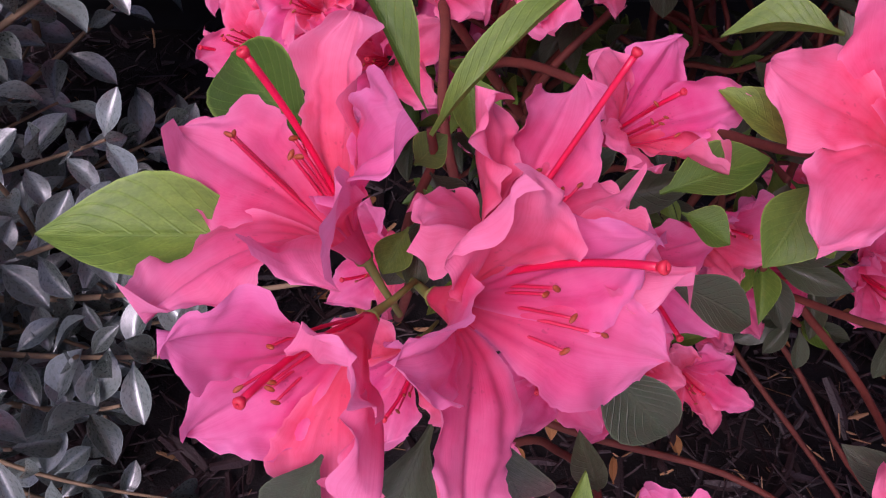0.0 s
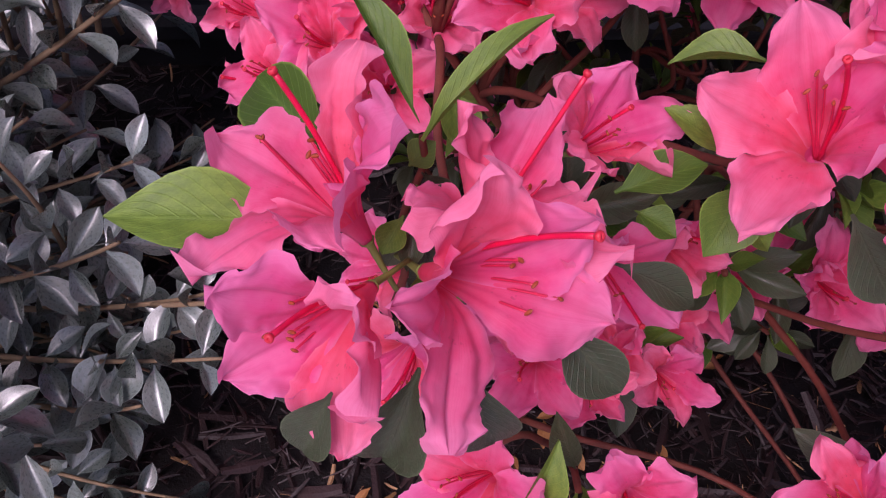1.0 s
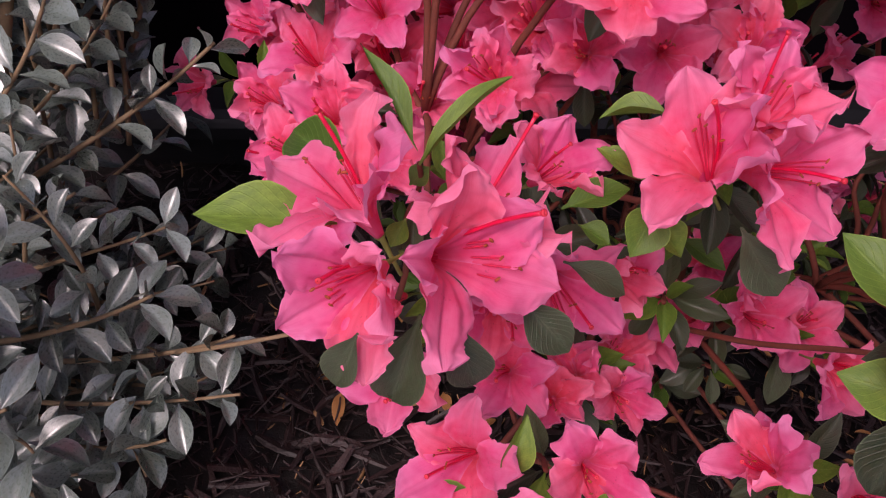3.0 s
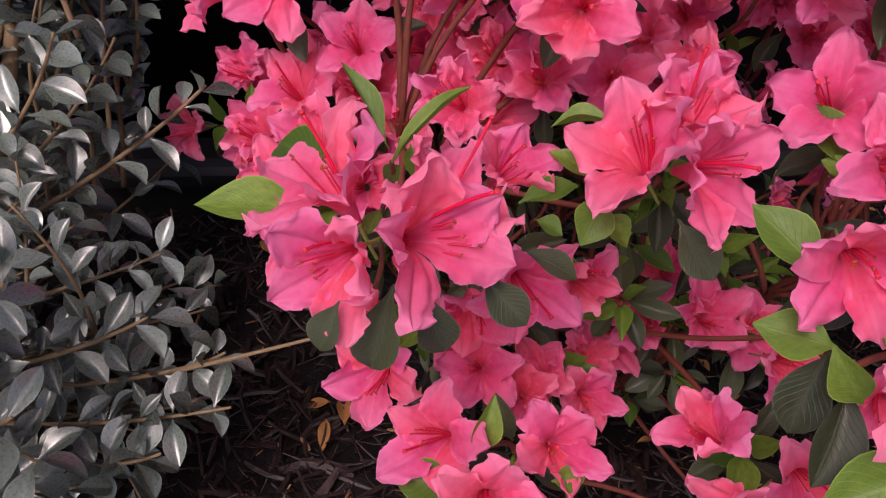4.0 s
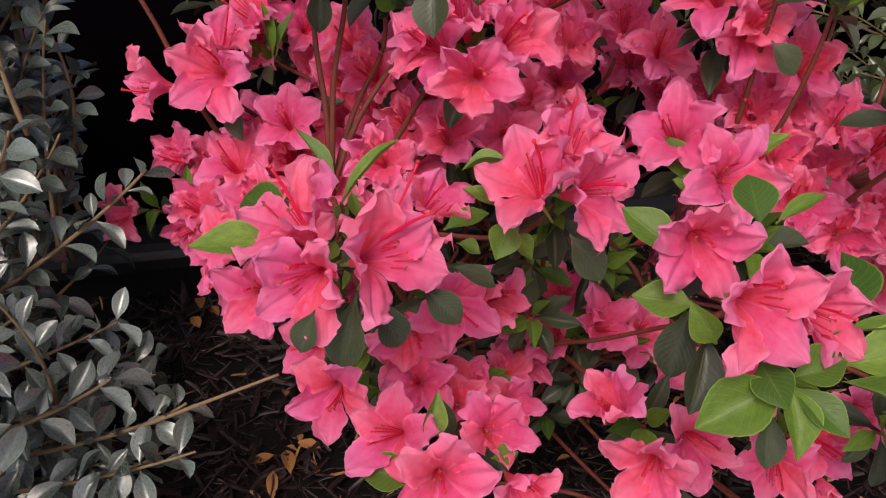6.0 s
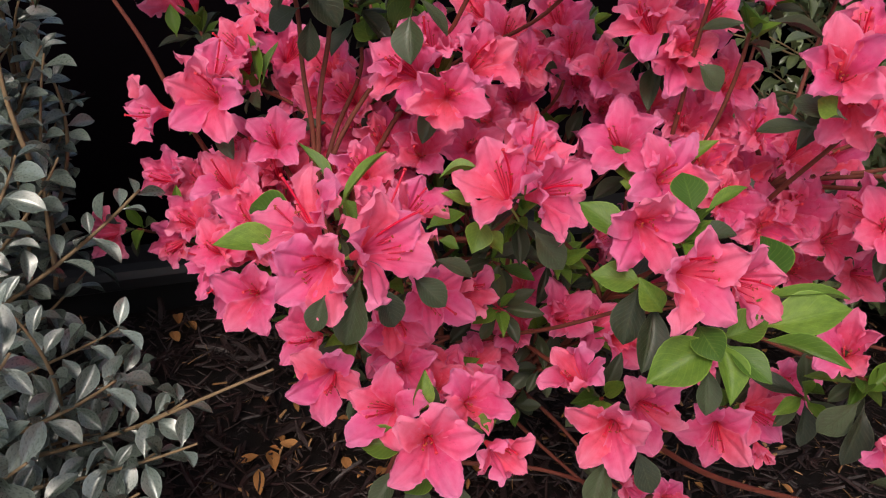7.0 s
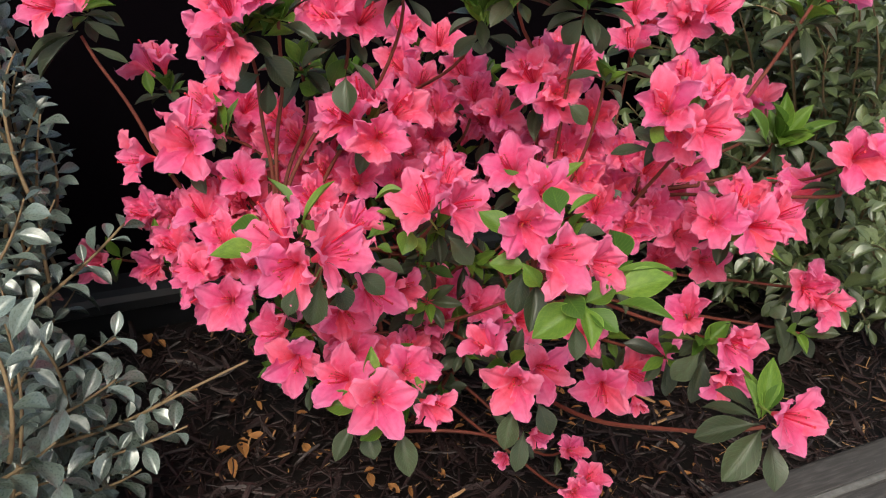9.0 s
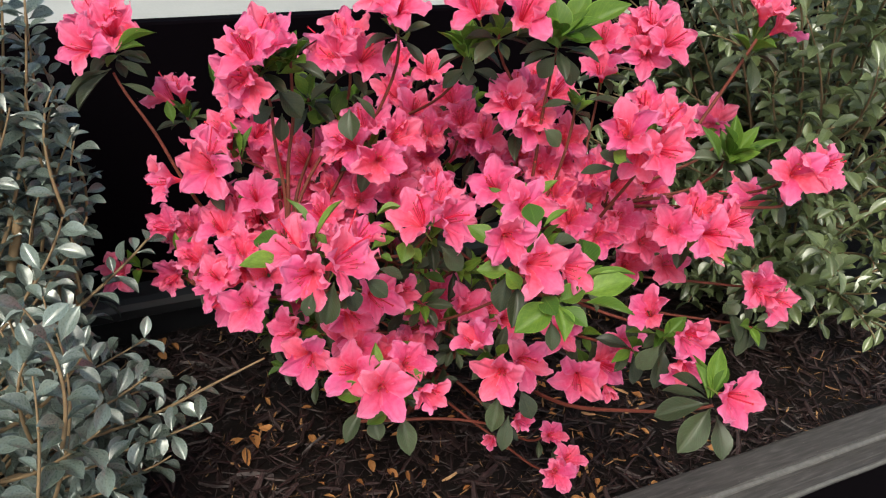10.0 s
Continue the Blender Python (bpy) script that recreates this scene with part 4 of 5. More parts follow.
flower(0.220, 0.405, 0.442, (-0.325, -0.541, 0.776), 95, 0.050, "full_a")
flower(0.259, 0.394, 0.431, (-0.234, -0.582, 0.779), 69, 0.050, "open_b")
truss(0.248, 0.417, 0.412, (-0.280, -0.562, 0.778), 3, 2, .03)

flower(0.346, 0.296, 0.436, (-0.196, -0.499, 0.844), 91, 0.055, "full_b")
flower(0.353, 0.266, 0.435, (-0.069, -0.711, 0.700), 41, 0.050, "open_e")
truss(0.354, 0.301, 0.409, (-0.134, -0.611, 0.780), 2, 0, .03)

flower(0.318, 0.190, 0.410, (-0.266, -0.655, 0.708), 91, 0.052, "full_a")
flower(0.319, 0.201, 0.379, (-0.493, -0.684, 0.537), 117, 0.052, "full_b")
truss(0.331, 0.218, 0.374, (-0.383, -0.676, 0.629), 2, 0, .03)

flower(0.390, 0.231, 0.330, (-0.293, -0.718, 0.631), 91, 0.056, "full_a")
flower(0.410, 0.218, 0.309, (-0.406, -0.733, 0.546), 64, 0.055, "full_b")
flower(0.435, 0.211, 0.310, (-0.197, -0.751, 0.630), 15, 0.055, "full_a")
truss(0.422, 0.246, 0.296, (-0.300, -0.738, 0.605), 3, 0, .03)

flower(0.313, 0.266, 0.368, (-0.384, -0.677, 0.627), 84, 0.052, "full_b")
flower(0.318, 0.228, 0.350, (-0.219, -0.807, 0.548), 48, 0.050, "open_c")
truss(0.325, 0.271, 0.340, (-0.304, -0.747, 0.592), 2, 0, .03)

flower(0.068, 0.330, 0.356, (-0.471, -0.629, 0.619), 98, 0.054, "full_a")
flower(0.085, 0.306, 0.340, (-0.315, -0.774, 0.549), 61, 0.052, "open_a")
flower(0.058, 0.331, 0.327, (-0.594, -0.675, 0.438), 159, 0.050, "open_d")
truss(0.086, 0.345, 0.323, (-0.465, -0.700, 0.542), 2, 0, .03)

flower(0.098, 0.280, 0.345, (-0.293, -0.718, 0.631), 91, 0.052, "full_b")
flower(0.119, 0.312, 0.356, (-0.170, -0.687, 0.706), 66, 0.050, "open_b")
truss(0.116, 0.319, 0.329, (-0.232, -0.705, 0.671), 2, 0, .03)

flower(0.055, 0.357, 0.357, (-0.444, -0.565, 0.696), 99, 0.050, "full_a")
flower(0.012, 0.370, 0.309, (-0.576, -0.627, 0.524), 140, 0.052, "open_e")
truss(0.050, 0.383, 0.313, (-0.513, -0.600, 0.614), 2, 0, .03)

flower(0.113, 0.243, 0.353, (-0.293, -0.718, 0.631), 91, 0.050, "open_c")
flower(0.063, 0.215, 0.353, (-0.384, -0.677, 0.627), 84, 0.050, "full_b")
flower(0.149, 0.239, 0.353, (-0.238, -0.854, 0.462), 38, 0.050, "open_a")
truss(0.118, 0.256, 0.335, (-0.307, -0.756, 0.578), 2, 0, .03)

flower(0.029, 0.333, 0.290, (-0.471, -0.629, 0.619), 98, 0.052, "full_a")
flower(0.040, 0.313, 0.279, (-0.333, -0.821, 0.463), 61, 0.050, "open_d")
truss(0.048, 0.347, 0.267, (-0.406, -0.732, 0.547), 2, 0, .03)

flower(0.450, 0.197, 0.336, (-0.266, -0.655, 0.708), 91, 0.055, "full_b")
flower(0.446, 0.169, 0.306, (-0.219, -0.807, 0.548), 27, 0.055, "open_b")
truss(0.456, 0.209, 0.299, (-0.244, -0.735, 0.632), 3, 1, .03)

flower(0.204, 0.257, 0.347, (-0.357, -0.614, 0.704), 95, 0.050, "full_a")
flower(0.207, 0.219, 0.324, (-0.219, -0.807, 0.548), 58, 0.050, "open_e")
truss(0.215, 0.261, 0.315, (-0.291, -0.718, 0.633), 2, 0, .03)

flower(0.393, 0.149, 0.270, (-0.315, -0.774, 0.549), 61, 0.050, "open_c")
flower(0.414, 0.110, 0.286, (-0.238, -0.854, 0.462), 88, 0.050, "open_a")
truss(0.412, 0.155, 0.261, (-0.277, -0.816, 0.507), 3, 1, .03)

flower(0.293, 0.122, 0.221, (-0.438, -0.820, 0.369), 94, 0.048, "open_d")
flower(0.349, 0.086, 0.215, (-0.251, -0.894, 0.371), 88, 0.048, "open_b")
truss(0.331, 0.130, 0.206, (-0.347, -0.861, 0.372), 3, 1, .03)

flower(0.094, 0.135, 0.230, (-0.237, -0.532, 0.813), 114, 0.040, "funnel_a")
flower(0.146, 0.186, 0.198, (0.070, -0.469, 0.880), 82, 0.044, "full_b")
truss(0.122, 0.174, 0.190, (-0.085, -0.507, 0.858), 5, 1, .03)

flower(0.070, 0.134, 0.250, (-0.249, -0.688, 0.682), 101, 0.046, "open_a")
flower(0.109, 0.153, 0.224, (-0.428, -0.471, 0.772), 146, 0.042, "full_a")
flower(0.137, 0.153, 0.206, (0.046, -0.784, 0.619), 57, 0.042, "funnel_a")
flower(0.167, 0.203, 0.194, (-0.040, -0.560, 0.828), 80, 0.046, "open_b")
truss(0.125, 0.179, 0.198, (-0.173, -0.643, 0.746), 3, 1, .03)

flower(0.230, 0.134, 0.243, (0.146, -0.885, 0.441), -67, 0.046, "open_c")
flower(0.239, 0.175, 0.226, (-0.040, -0.560, 0.828), 101, 0.046, "open_e")
truss(0.233, 0.176, 0.216, (0.055, -0.750, 0.659), 3, 1, .03)

flower(0.198, 0.215, 0.241, (-0.139, -0.550, 0.824), 108, 0.046, "open_d")
flower(0.147, 0.188, 0.245, (0.152, -0.711, 0.686), 10, 0.042, "funnel_b")
truss(0.173, 0.220, 0.221, (0.007, -0.641, 0.767), 3, 1, .03)

truss(0.490, 0.129, 0.396, (-0.055, -0.433, 0.900), 4, 8, .035)
truss(0.301, 0.158, 0.461, (-0.043, -0.062, 0.997), 4, 6, .022)
truss(0.274, 0.161, 0.525, (-0.152, -0.403, 0.902), 6, 8, .04)
truss(0.224, 0.247, 0.501, (-0.161, -0.190, 0.969), 7, 6, .032)
truss(0.043, 0.246, 0.500, (-0.196, -0.499, 0.844), 4, 4, .034)
truss(0.076, 0.295, 0.444, (-0.375, -0.409, 0.832), 5, 4, .034)
truss(0.110, 0.299, 0.428, (-0.196, -0.499, 0.844), 4, 5, .03)
truss(0.247, 0.109, 0.337, (-0.138, -0.614, 0.777), 4, 4, .03)
truss(0.295, 0.101, 0.294, (-0.097, -0.776, 0.624), 3, 5, .032)
truss(0.154, 0.167, 0.337, (-0.293, -0.718, 0.631), 5, 4, .028)
truss(0.512, 0.062, 0.212, (-0.361, -0.916, 0.176), 6, 1, .032)
truss(0.333, 0.051, 0.233, (-0.535, -0.803, 0.265), 5, 2, .03)
flower(-0.005, 0.260, 0.305, (-0.221, -0.530, 0.819), 105, 0.050, "full_a")
flower(-0.015, 0.301, 0.314, (-0.312, -0.419, 0.852), 85, 0.052, "open_d")
truss(-0.002, 0.296, 0.282, (-0.267, -0.476, 0.838), 2, 0, .028)

flower(0.026, 0.300, 0.315, (-0.117, -0.455, 0.883), 99, 0.052, "full_b")
flower(0.008, 0.316, 0.320, (-0.305, -0.322, 0.896), 72, 0.050, "open_e")
flower(0.043, 0.262, 0.314, (-0.022, -0.551, 0.834), 80, 0.050, "open_c")
truss(0.030, 0.307, 0.288, (-0.150, -0.448, 0.881), 2, 0, .028)

flower(0.070, 0.313, 0.308, (-0.017, -0.462, 0.887), 80, 0.052, "full_a")
flower(0.096, 0.274, 0.314, (0.079, -0.551, 0.831), 52, 0.050, "open_b")
flower(0.088, 0.334, 0.309, (-0.101, -0.253, 0.962), 84, 0.052, "full_b")
flower(0.119, 0.306, 0.318, (0.084, -0.462, 0.883), 18, 0.050, "open_d")
truss(0.093, 0.321, 0.283, (0.011, -0.436, 0.900), 2, 0, .028)

flower(-0.038, 0.322, 0.273, (-0.414, -0.480, 0.774), 158, 0.050, "full_b")
flower(-0.028, 0.274, 0.274, (-0.322, -0.590, 0.740), 139, 0.048, "open_a")
truss(-0.021, 0.315, 0.250, (-0.369, -0.536, 0.759), 2, 0, .028)

leaf("young", (0.030, 0.246, 0.487), (0.050, 0.251, 0.525), (-0.219, -0.807, 0.548), 0.0190)
leaf("young", (0.031, 0.246, 0.487), (0.060, 0.249, 0.491), (-0.234, -0.582, 0.779), 0.0140)
leaf("young", (0.097, 0.281, 0.429), (0.112, 0.284, 0.453), (-0.197, -0.751, 0.630), 0.0180)
leaf("young", (0.089, 0.282, 0.423), (0.074, 0.291, 0.432), (-0.325, -0.541, 0.776), 0.0200)
leaf("young", (0.083, 0.283, 0.421), (0.096, 0.286, 0.442), (-0.526, -0.507, 0.682), 0.0160)
leaf("young", (0.014, 0.331, 0.376), (0.012, 0.346, 0.411), (0.096, -0.852, 0.514), 0.0080)
leaf("young", (0.016, 0.331, 0.376), (0.029, 0.339, 0.406), (-0.727, -0.488, 0.483), 0.0080)
leaf("young", (-0.047, 0.386, 0.248), (-0.047, 0.396, 0.269), (-0.119, -0.831, 0.543), 0.0080)
leaf("young", (-0.038, 0.385, 0.249), (-0.021, 0.390, 0.265), (-0.357, -0.614, 0.704), 0.0130)
leaf("young", (0.015, 0.414, 0.422), (0.010, 0.424, 0.453), (-0.119, -0.831, 0.543), 0.0100)
leaf("young", (-0.035, 0.413, 0.389), (-0.038, 0.421, 0.413), (-0.197, -0.751, 0.630), 0.0120)
leaf("young", (-0.091, 0.367, 0.485), (-0.056, 0.367, 0.506), (-0.456, -0.350, 0.818), 0.0100)
leaf("young", (-0.091, 0.366, 0.483), (-0.066, 0.365, 0.492), (-0.244, -0.363, 0.899), 0.0120)
leaf("mature", (-0.092, 0.375, 0.478), (-0.063, 0.371, 0.476), (-0.192, -0.253, 0.948), 0.0090)
leaf("mature", (-0.091, 0.374, 0.473), (-0.063, 0.366, 0.460), (-0.196, -0.499, 0.844), 0.0130)
leaf("mature", (-0.089, 0.372, 0.450), (-0.057, 0.364, 0.440), (-0.196, -0.499, 0.844), 0.0100)
leaf("mature", (-0.096, 0.377, 0.464), (-0.147, 0.371, 0.447), (-0.288, -0.458, 0.841), 0.0110)
leaf("mature", (-0.099, 0.377, 0.461), (-0.136, 0.366, 0.434), (-0.412, -0.492, 0.767), 0.0160)
leaf("young", (0.275, 0.158, 0.518), (0.273, 0.172, 0.565), (-0.219, -0.807, 0.548), 0.0260)
leaf("young", (0.281, 0.156, 0.525), (0.307, 0.139, 0.533), (-0.412, -0.492, 0.767), 0.0220)
leaf("young", (0.283, 0.156, 0.529), (0.334, 0.139, 0.562), (-0.494, -0.434, 0.753), 0.0260)
leaf("young", (0.285, 0.167, 0.528), (0.304, 0.163, 0.568), (-0.554, -0.571, 0.606), 0.0240)
leaf("young", (0.272, 0.160, 0.518), (0.258, 0.176, 0.541), (-0.097, -0.776, 0.624), 0.0200)
leaf("young", (0.271, 0.155, 0.518), (0.261, 0.161, 0.537), (-0.266, -0.655, 0.708), 0.0140)
leaf("mature", (0.272, 0.159, 0.511), (0.256, 0.163, 0.491), (-0.471, -0.629, 0.619), 0.0200)
leaf("mature", (0.279, 0.153, 0.511), (0.286, 0.141, 0.487), (-0.197, -0.751, 0.630), 0.0200)
leaf("mature", (0.272, 0.159, 0.513), (0.245, 0.174, 0.502), (-0.244, -0.363, 0.899), 0.0150)
leaf("mature", (0.279, 0.155, 0.515), (0.304, 0.137, 0.516), (-0.152, -0.403, 0.902), 0.0120)
leaf("young", (0.225, 0.241, 0.484), (0.215, 0.257, 0.520), (-0.119, -0.831, 0.543), 0.0200)
leaf("young", (0.227, 0.240, 0.485), (0.247, 0.238, 0.518), (-0.654, -0.562, 0.506), 0.0180)
leaf("young", (0.226, 0.240, 0.486), (0.237, 0.257, 0.523), (-0.384, -0.677, 0.627), 0.0160)
leaf("mature", (0.224, 0.240, 0.480), (0.198, 0.249, 0.463), (-0.325, -0.541, 0.776), 0.0180)
leaf("mature", (0.227, 0.238, 0.479), (0.253, 0.219, 0.469), (-0.234, -0.582, 0.779), 0.0160)
leaf("mature", (0.225, 0.239, 0.477), (0.220, 0.231, 0.466), (-0.384, -0.677, 0.627), 0.0200)
leaf("young", (0.210, 0.117, 0.376), (0.194, 0.138, 0.397), (-0.197, -0.751, 0.630), 0.0180)
leaf("young", (0.212, 0.115, 0.375), (0.198, 0.120, 0.380), (-0.325, -0.541, 0.776), 0.0100)
leaf("young", (0.236, 0.119, 0.387), (0.258, 0.113, 0.407), (-0.375, -0.409, 0.832), 0.0100)
leaf("young", (0.233, 0.122, 0.390), (0.228, 0.132, 0.402), (-0.197, -0.751, 0.630), 0.0090)
leaf("mature", (0.028, 0.243, 0.475), (0.048, 0.228, 0.450), (-0.266, -0.655, 0.708), 0.0240)
leaf("mature", (0.026, 0.243, 0.457), (0.005, 0.246, 0.448), (-0.444, -0.565, 0.696), 0.0220)
leaf("mature", (0.033, 0.244, 0.450), (0.029, 0.236, 0.425), (-0.219, -0.807, 0.548), 0.0160)
leaf("mature", (0.089, 0.216, 0.458), (0.082, 0.198, 0.436), (-0.600, -0.780, 0.100), 0.0240)
leaf("mature", (0.100, 0.236, 0.464), (0.121, 0.222, 0.448), (-0.100, -0.530, 0.842), 0.0120)
leaf("mature", (0.086, 0.245, 0.473), (0.061, 0.250, 0.461), (-0.375, -0.409, 0.832), 0.0140)
leaf("mature", (0.274, 0.168, 0.436), (0.286, 0.153, 0.422), (-0.266, -0.655, 0.708), 0.0200)
leaf("mature", (0.294, 0.152, 0.465), (0.270, 0.169, 0.464), (-0.288, -0.458, 0.841), 0.0110)
leaf("mature", (0.310, 0.154, 0.467), (0.339, 0.131, 0.466), (-0.152, -0.403, 0.902), 0.0100)
leaf("mature", (0.297, 0.057, 0.438), (0.277, 0.078, 0.448), (-0.412, -0.492, 0.767), 0.0180)
leaf("young", (0.293, 0.061, 0.440), (0.282, 0.067, 0.448), (-0.325, -0.541, 0.776), 0.0200)
leaf("mature", (0.291, 0.071, 0.428), (0.270, 0.098, 0.422), (-0.288, -0.458, 0.841), 0.0140)
leaf("young", (0.483, 0.133, 0.389), (0.473, 0.159, 0.421), (-0.170, -0.687, 0.706), 0.0140)
leaf("young", (0.487, 0.129, 0.390), (0.501, 0.137, 0.437), (-0.384, -0.677, 0.627), 0.0180)
leaf("young", (0.489, 0.127, 0.389), (0.514, 0.119, 0.430), (-0.526, -0.507, 0.682), 0.0160)
leaf("young", (0.489, 0.126, 0.387), (0.526, 0.102, 0.424), (-0.456, -0.350, 0.818), 0.0130)
leaf("young", (0.489, 0.126, 0.386), (0.505, 0.103, 0.408), (-0.288, -0.458, 0.841), 0.0150)
leaf("mature", (0.487, 0.127, 0.384), (0.493, 0.102, 0.380), (-0.234, -0.582, 0.779), 0.0180)
leaf("young", (0.403, 0.056, 0.328), (0.425, 0.032, 0.329), (-0.152, -0.403, 0.902), 0.0100)
leaf("young", (0.399, 0.063, 0.332), (0.392, 0.069, 0.343), (-0.170, -0.687, 0.706), 0.0120)
leaf("young", (0.323, 0.003, 0.279), (0.343, 0.000, 0.301), (-0.526, -0.507, 0.682), 0.0160)
leaf("young", (0.320, 0.008, 0.283), (0.296, 0.028, 0.280), (-0.192, -0.253, 0.948), 0.0090)
leaf("mature", (0.320, 0.002, 0.274), (0.298, 0.002, 0.251), (-0.384, -0.677, 0.627), 0.0220)
leaf("mature", (0.321, -0.001, 0.273), (0.308, -0.019, 0.239), (-0.315, -0.774, 0.549), 0.0200)
leaf("mature", (0.492, 0.083, 0.230), (0.494, 0.056, 0.201), (-0.315, -0.774, 0.549), 0.0160)
leaf("mature", (0.491, 0.087, 0.233), (0.491, 0.069, 0.232), (-0.266, -0.655, 0.708), 0.0220)
flower(0.304, 0.175, 0.359, (-0.444, -0.565, 0.696), 99, 0.052, "full_a")
flower(0.308, 0.148, 0.338, (-0.384, -0.677, 0.627), 64, 0.052, "full_b")
flower(0.349, 0.177, 0.376, (-0.234, -0.582, 0.779), 80, 0.050, "full_a")
truss(0.332, 0.186, 0.335, (-0.356, -0.612, 0.706), 1, 0, .028)

flower(0.367, 0.157, 0.365, (-0.170, -0.687, 0.706), 34, 0.052, "full_b")
flower(0.344, 0.176, 0.340, (-0.384, -0.677, 0.627), 105, 0.052, "full_a")
flower(0.358, 0.133, 0.335, (-0.219, -0.807, 0.548), 68, 0.052, "full_b")
truss(0.365, 0.179, 0.326, (-0.260, -0.730, 0.633), 1, 0, .028)

flower(0.295, 0.193, 0.380, (-0.444, -0.565, 0.696), 99, 0.050, "full_b")
flower(0.334, 0.132, 0.323, (-0.315, -0.774, 0.549), 51, 0.050, "full_a")
flower(0.381, 0.116, 0.316, (-0.219, -0.807, 0.548), 48, 0.050, "open_d")
truss(0.347, 0.170, 0.321, (-0.330, -0.724, 0.605), 1, 0, .028)

flower(0.214, 0.297, 0.393, (-0.357, -0.614, 0.704), 95, 0.050, "full_a")
flower(0.248, 0.284, 0.406, (-0.266, -0.655, 0.708), 59, 0.050, "full_b")
flower(0.263, 0.259, 0.397, (-0.293, -0.718, 0.631), 30, 0.050, "open_d")
truss(0.252, 0.301, 0.377, (-0.306, -0.664, 0.683), 1, 0, .028)

flower(0.077, 0.300, 0.373, (-0.471, -0.629, 0.619), 98, 0.050, "full_b")
flower(0.104, 0.315, 0.376, (-0.266, -0.655, 0.708), 49, 0.050, "full_a")
flower(0.069, 0.330, 0.384, (-0.444, -0.565, 0.696), 78, 0.050, "full_a")
truss(0.096, 0.335, 0.356, (-0.396, -0.619, 0.678), 1, 0, .028)


# flowers deep inside the shrub, facing out and up
deep = random.Random(31)
for _ in range(48):
    a, e = deep.uniform(0, 6.283), deep.uniform(-0.1, 1.2)
    d = Vector((math.cos(a) * math.cos(e), math.sin(a) * math.cos(e), math.sin(e)))
    k = deep.uniform(0.45, 0.85)
    p = Vector((0.215 + 0.27 * k * d.x, 0.335 + 0.19 * k * d.y, 0.16 + 0.27 * k * d.z))
    if p.y < 0.30 and p.z < 0.34:
        continue
    flower(*p, d * 0.8 + Vector((deep.uniform(-0.3, 0.3), -0.45, 0.4)), deep.uniform(0, 72), deep.uniform(0.044, 0.055), deep.choice(("full_a", "full_b", "open_b", "open_d", "open_e", "funnel_a")))
    if deep.random() < 0.5:
        truss(*(p - d * 0.03), d, 4, 1, 0.03)


# leafy sprigs without flowers, low and inside
for _ in range(135):
    a, k = deep.uniform(0, 6.283), deep.uniform(0.1, 1.0) ** 0.6
    h = deep.uniform(0.08, 0.42)
    k *= min(1.0, 0.45 + 1.8 * h)
    p = (0.2 + 0.25 * k * math.cos(a), 0.31 + 0.20 * k * math.sin(a), h)
    if (p[1] < 0.3 and deep.random() < 0.55) or h > 0.44 - 0.75 * max(0.0, 0.34 - p[1]):
        continue
    truss(*p, (math.cos(a) + deep.uniform(-0.4, 0.4), math.sin(a) - 0.3, deep.uniform(0.1, 0.8)), deep.randrange(4, 8), deep.choice((0, 0, 1, 3)), deep.uniform(0.022, 0.030))

grow(azalea, AZ_INV, az_leaves, (0.1, 0.0, 0.4))


# ---- planter, mulch and the ground beyond ----
def board_mesh(name, profile, x0, x1, material, segments=40, wobble=0.0006):
    """A moulding: a closed outline in y and z, drawn along x."""
    verts, faces, n = [], [], len(profile)
    rng = random.Random(len(name))
    for i in range(segments + 1):
        x = x0 + (x1 - x0) * i / segments
        for y, z in profile:
            verts.append((x, y + rng.uniform(-wobble, wobble), z + rng.uniform(-wobble, wobble)))
    for i in range(segments):
        for k in range(n):
            k2 = (k + 1) % n
            faces.append((i * n + k, (i + 1) * n + k, (i + 1) * n + k2, i * n + k2))
    faces += [tuple(range(n)), tuple(segments * n + k for k in reversed(range(n)))]
    return shape(name, verts, faces, material, smooth=False)


def wood_material():
    m, nt, b = nodes("weathered_wood")
    obj = nt.nodes.new("ShaderNodeTexCoord").outputs["Object"]
    st = nt.nodes.new("ShaderNodeMapping")
    st.inputs["Scale"].default_value = (30, 300, 300)
    nt.links.new(obj, st.inputs[0])
    grain = noise_tex(nt, 1.0, 6.0, st.outputs[0])
    big = noise_tex(nt, 18, 4.0, obj)
    col = ramp(nt, grain, [(0.25, (0.026, 0.023, 0.023)), (0.5, (0.054, 0.048, 0.048)), (0.78, (0.115, 0.104, 0.102))])
    col = mix(nt, ramp(nt, big, [(0.4, (0, 0, 0)), (0.7, (0.6, 0.6, 0.6))]), col, (0.056, 0.050, 0.049))
    specks = noise_tex(nt, 420, 2.0, obj)
    col = mix(nt, ramp(nt, specks, [(0.70, (0, 0, 0)), (0.76, (0.8, 0.8, 0.8))]), col, (0.20, 0.19, 0.17))
    nt.links.new(col, b.inputs["Base Color"])
    b.inputs["Roughness"].default_value = 0.6
    bump(nt, b, grain, 0.5, 0.0008)
    return m


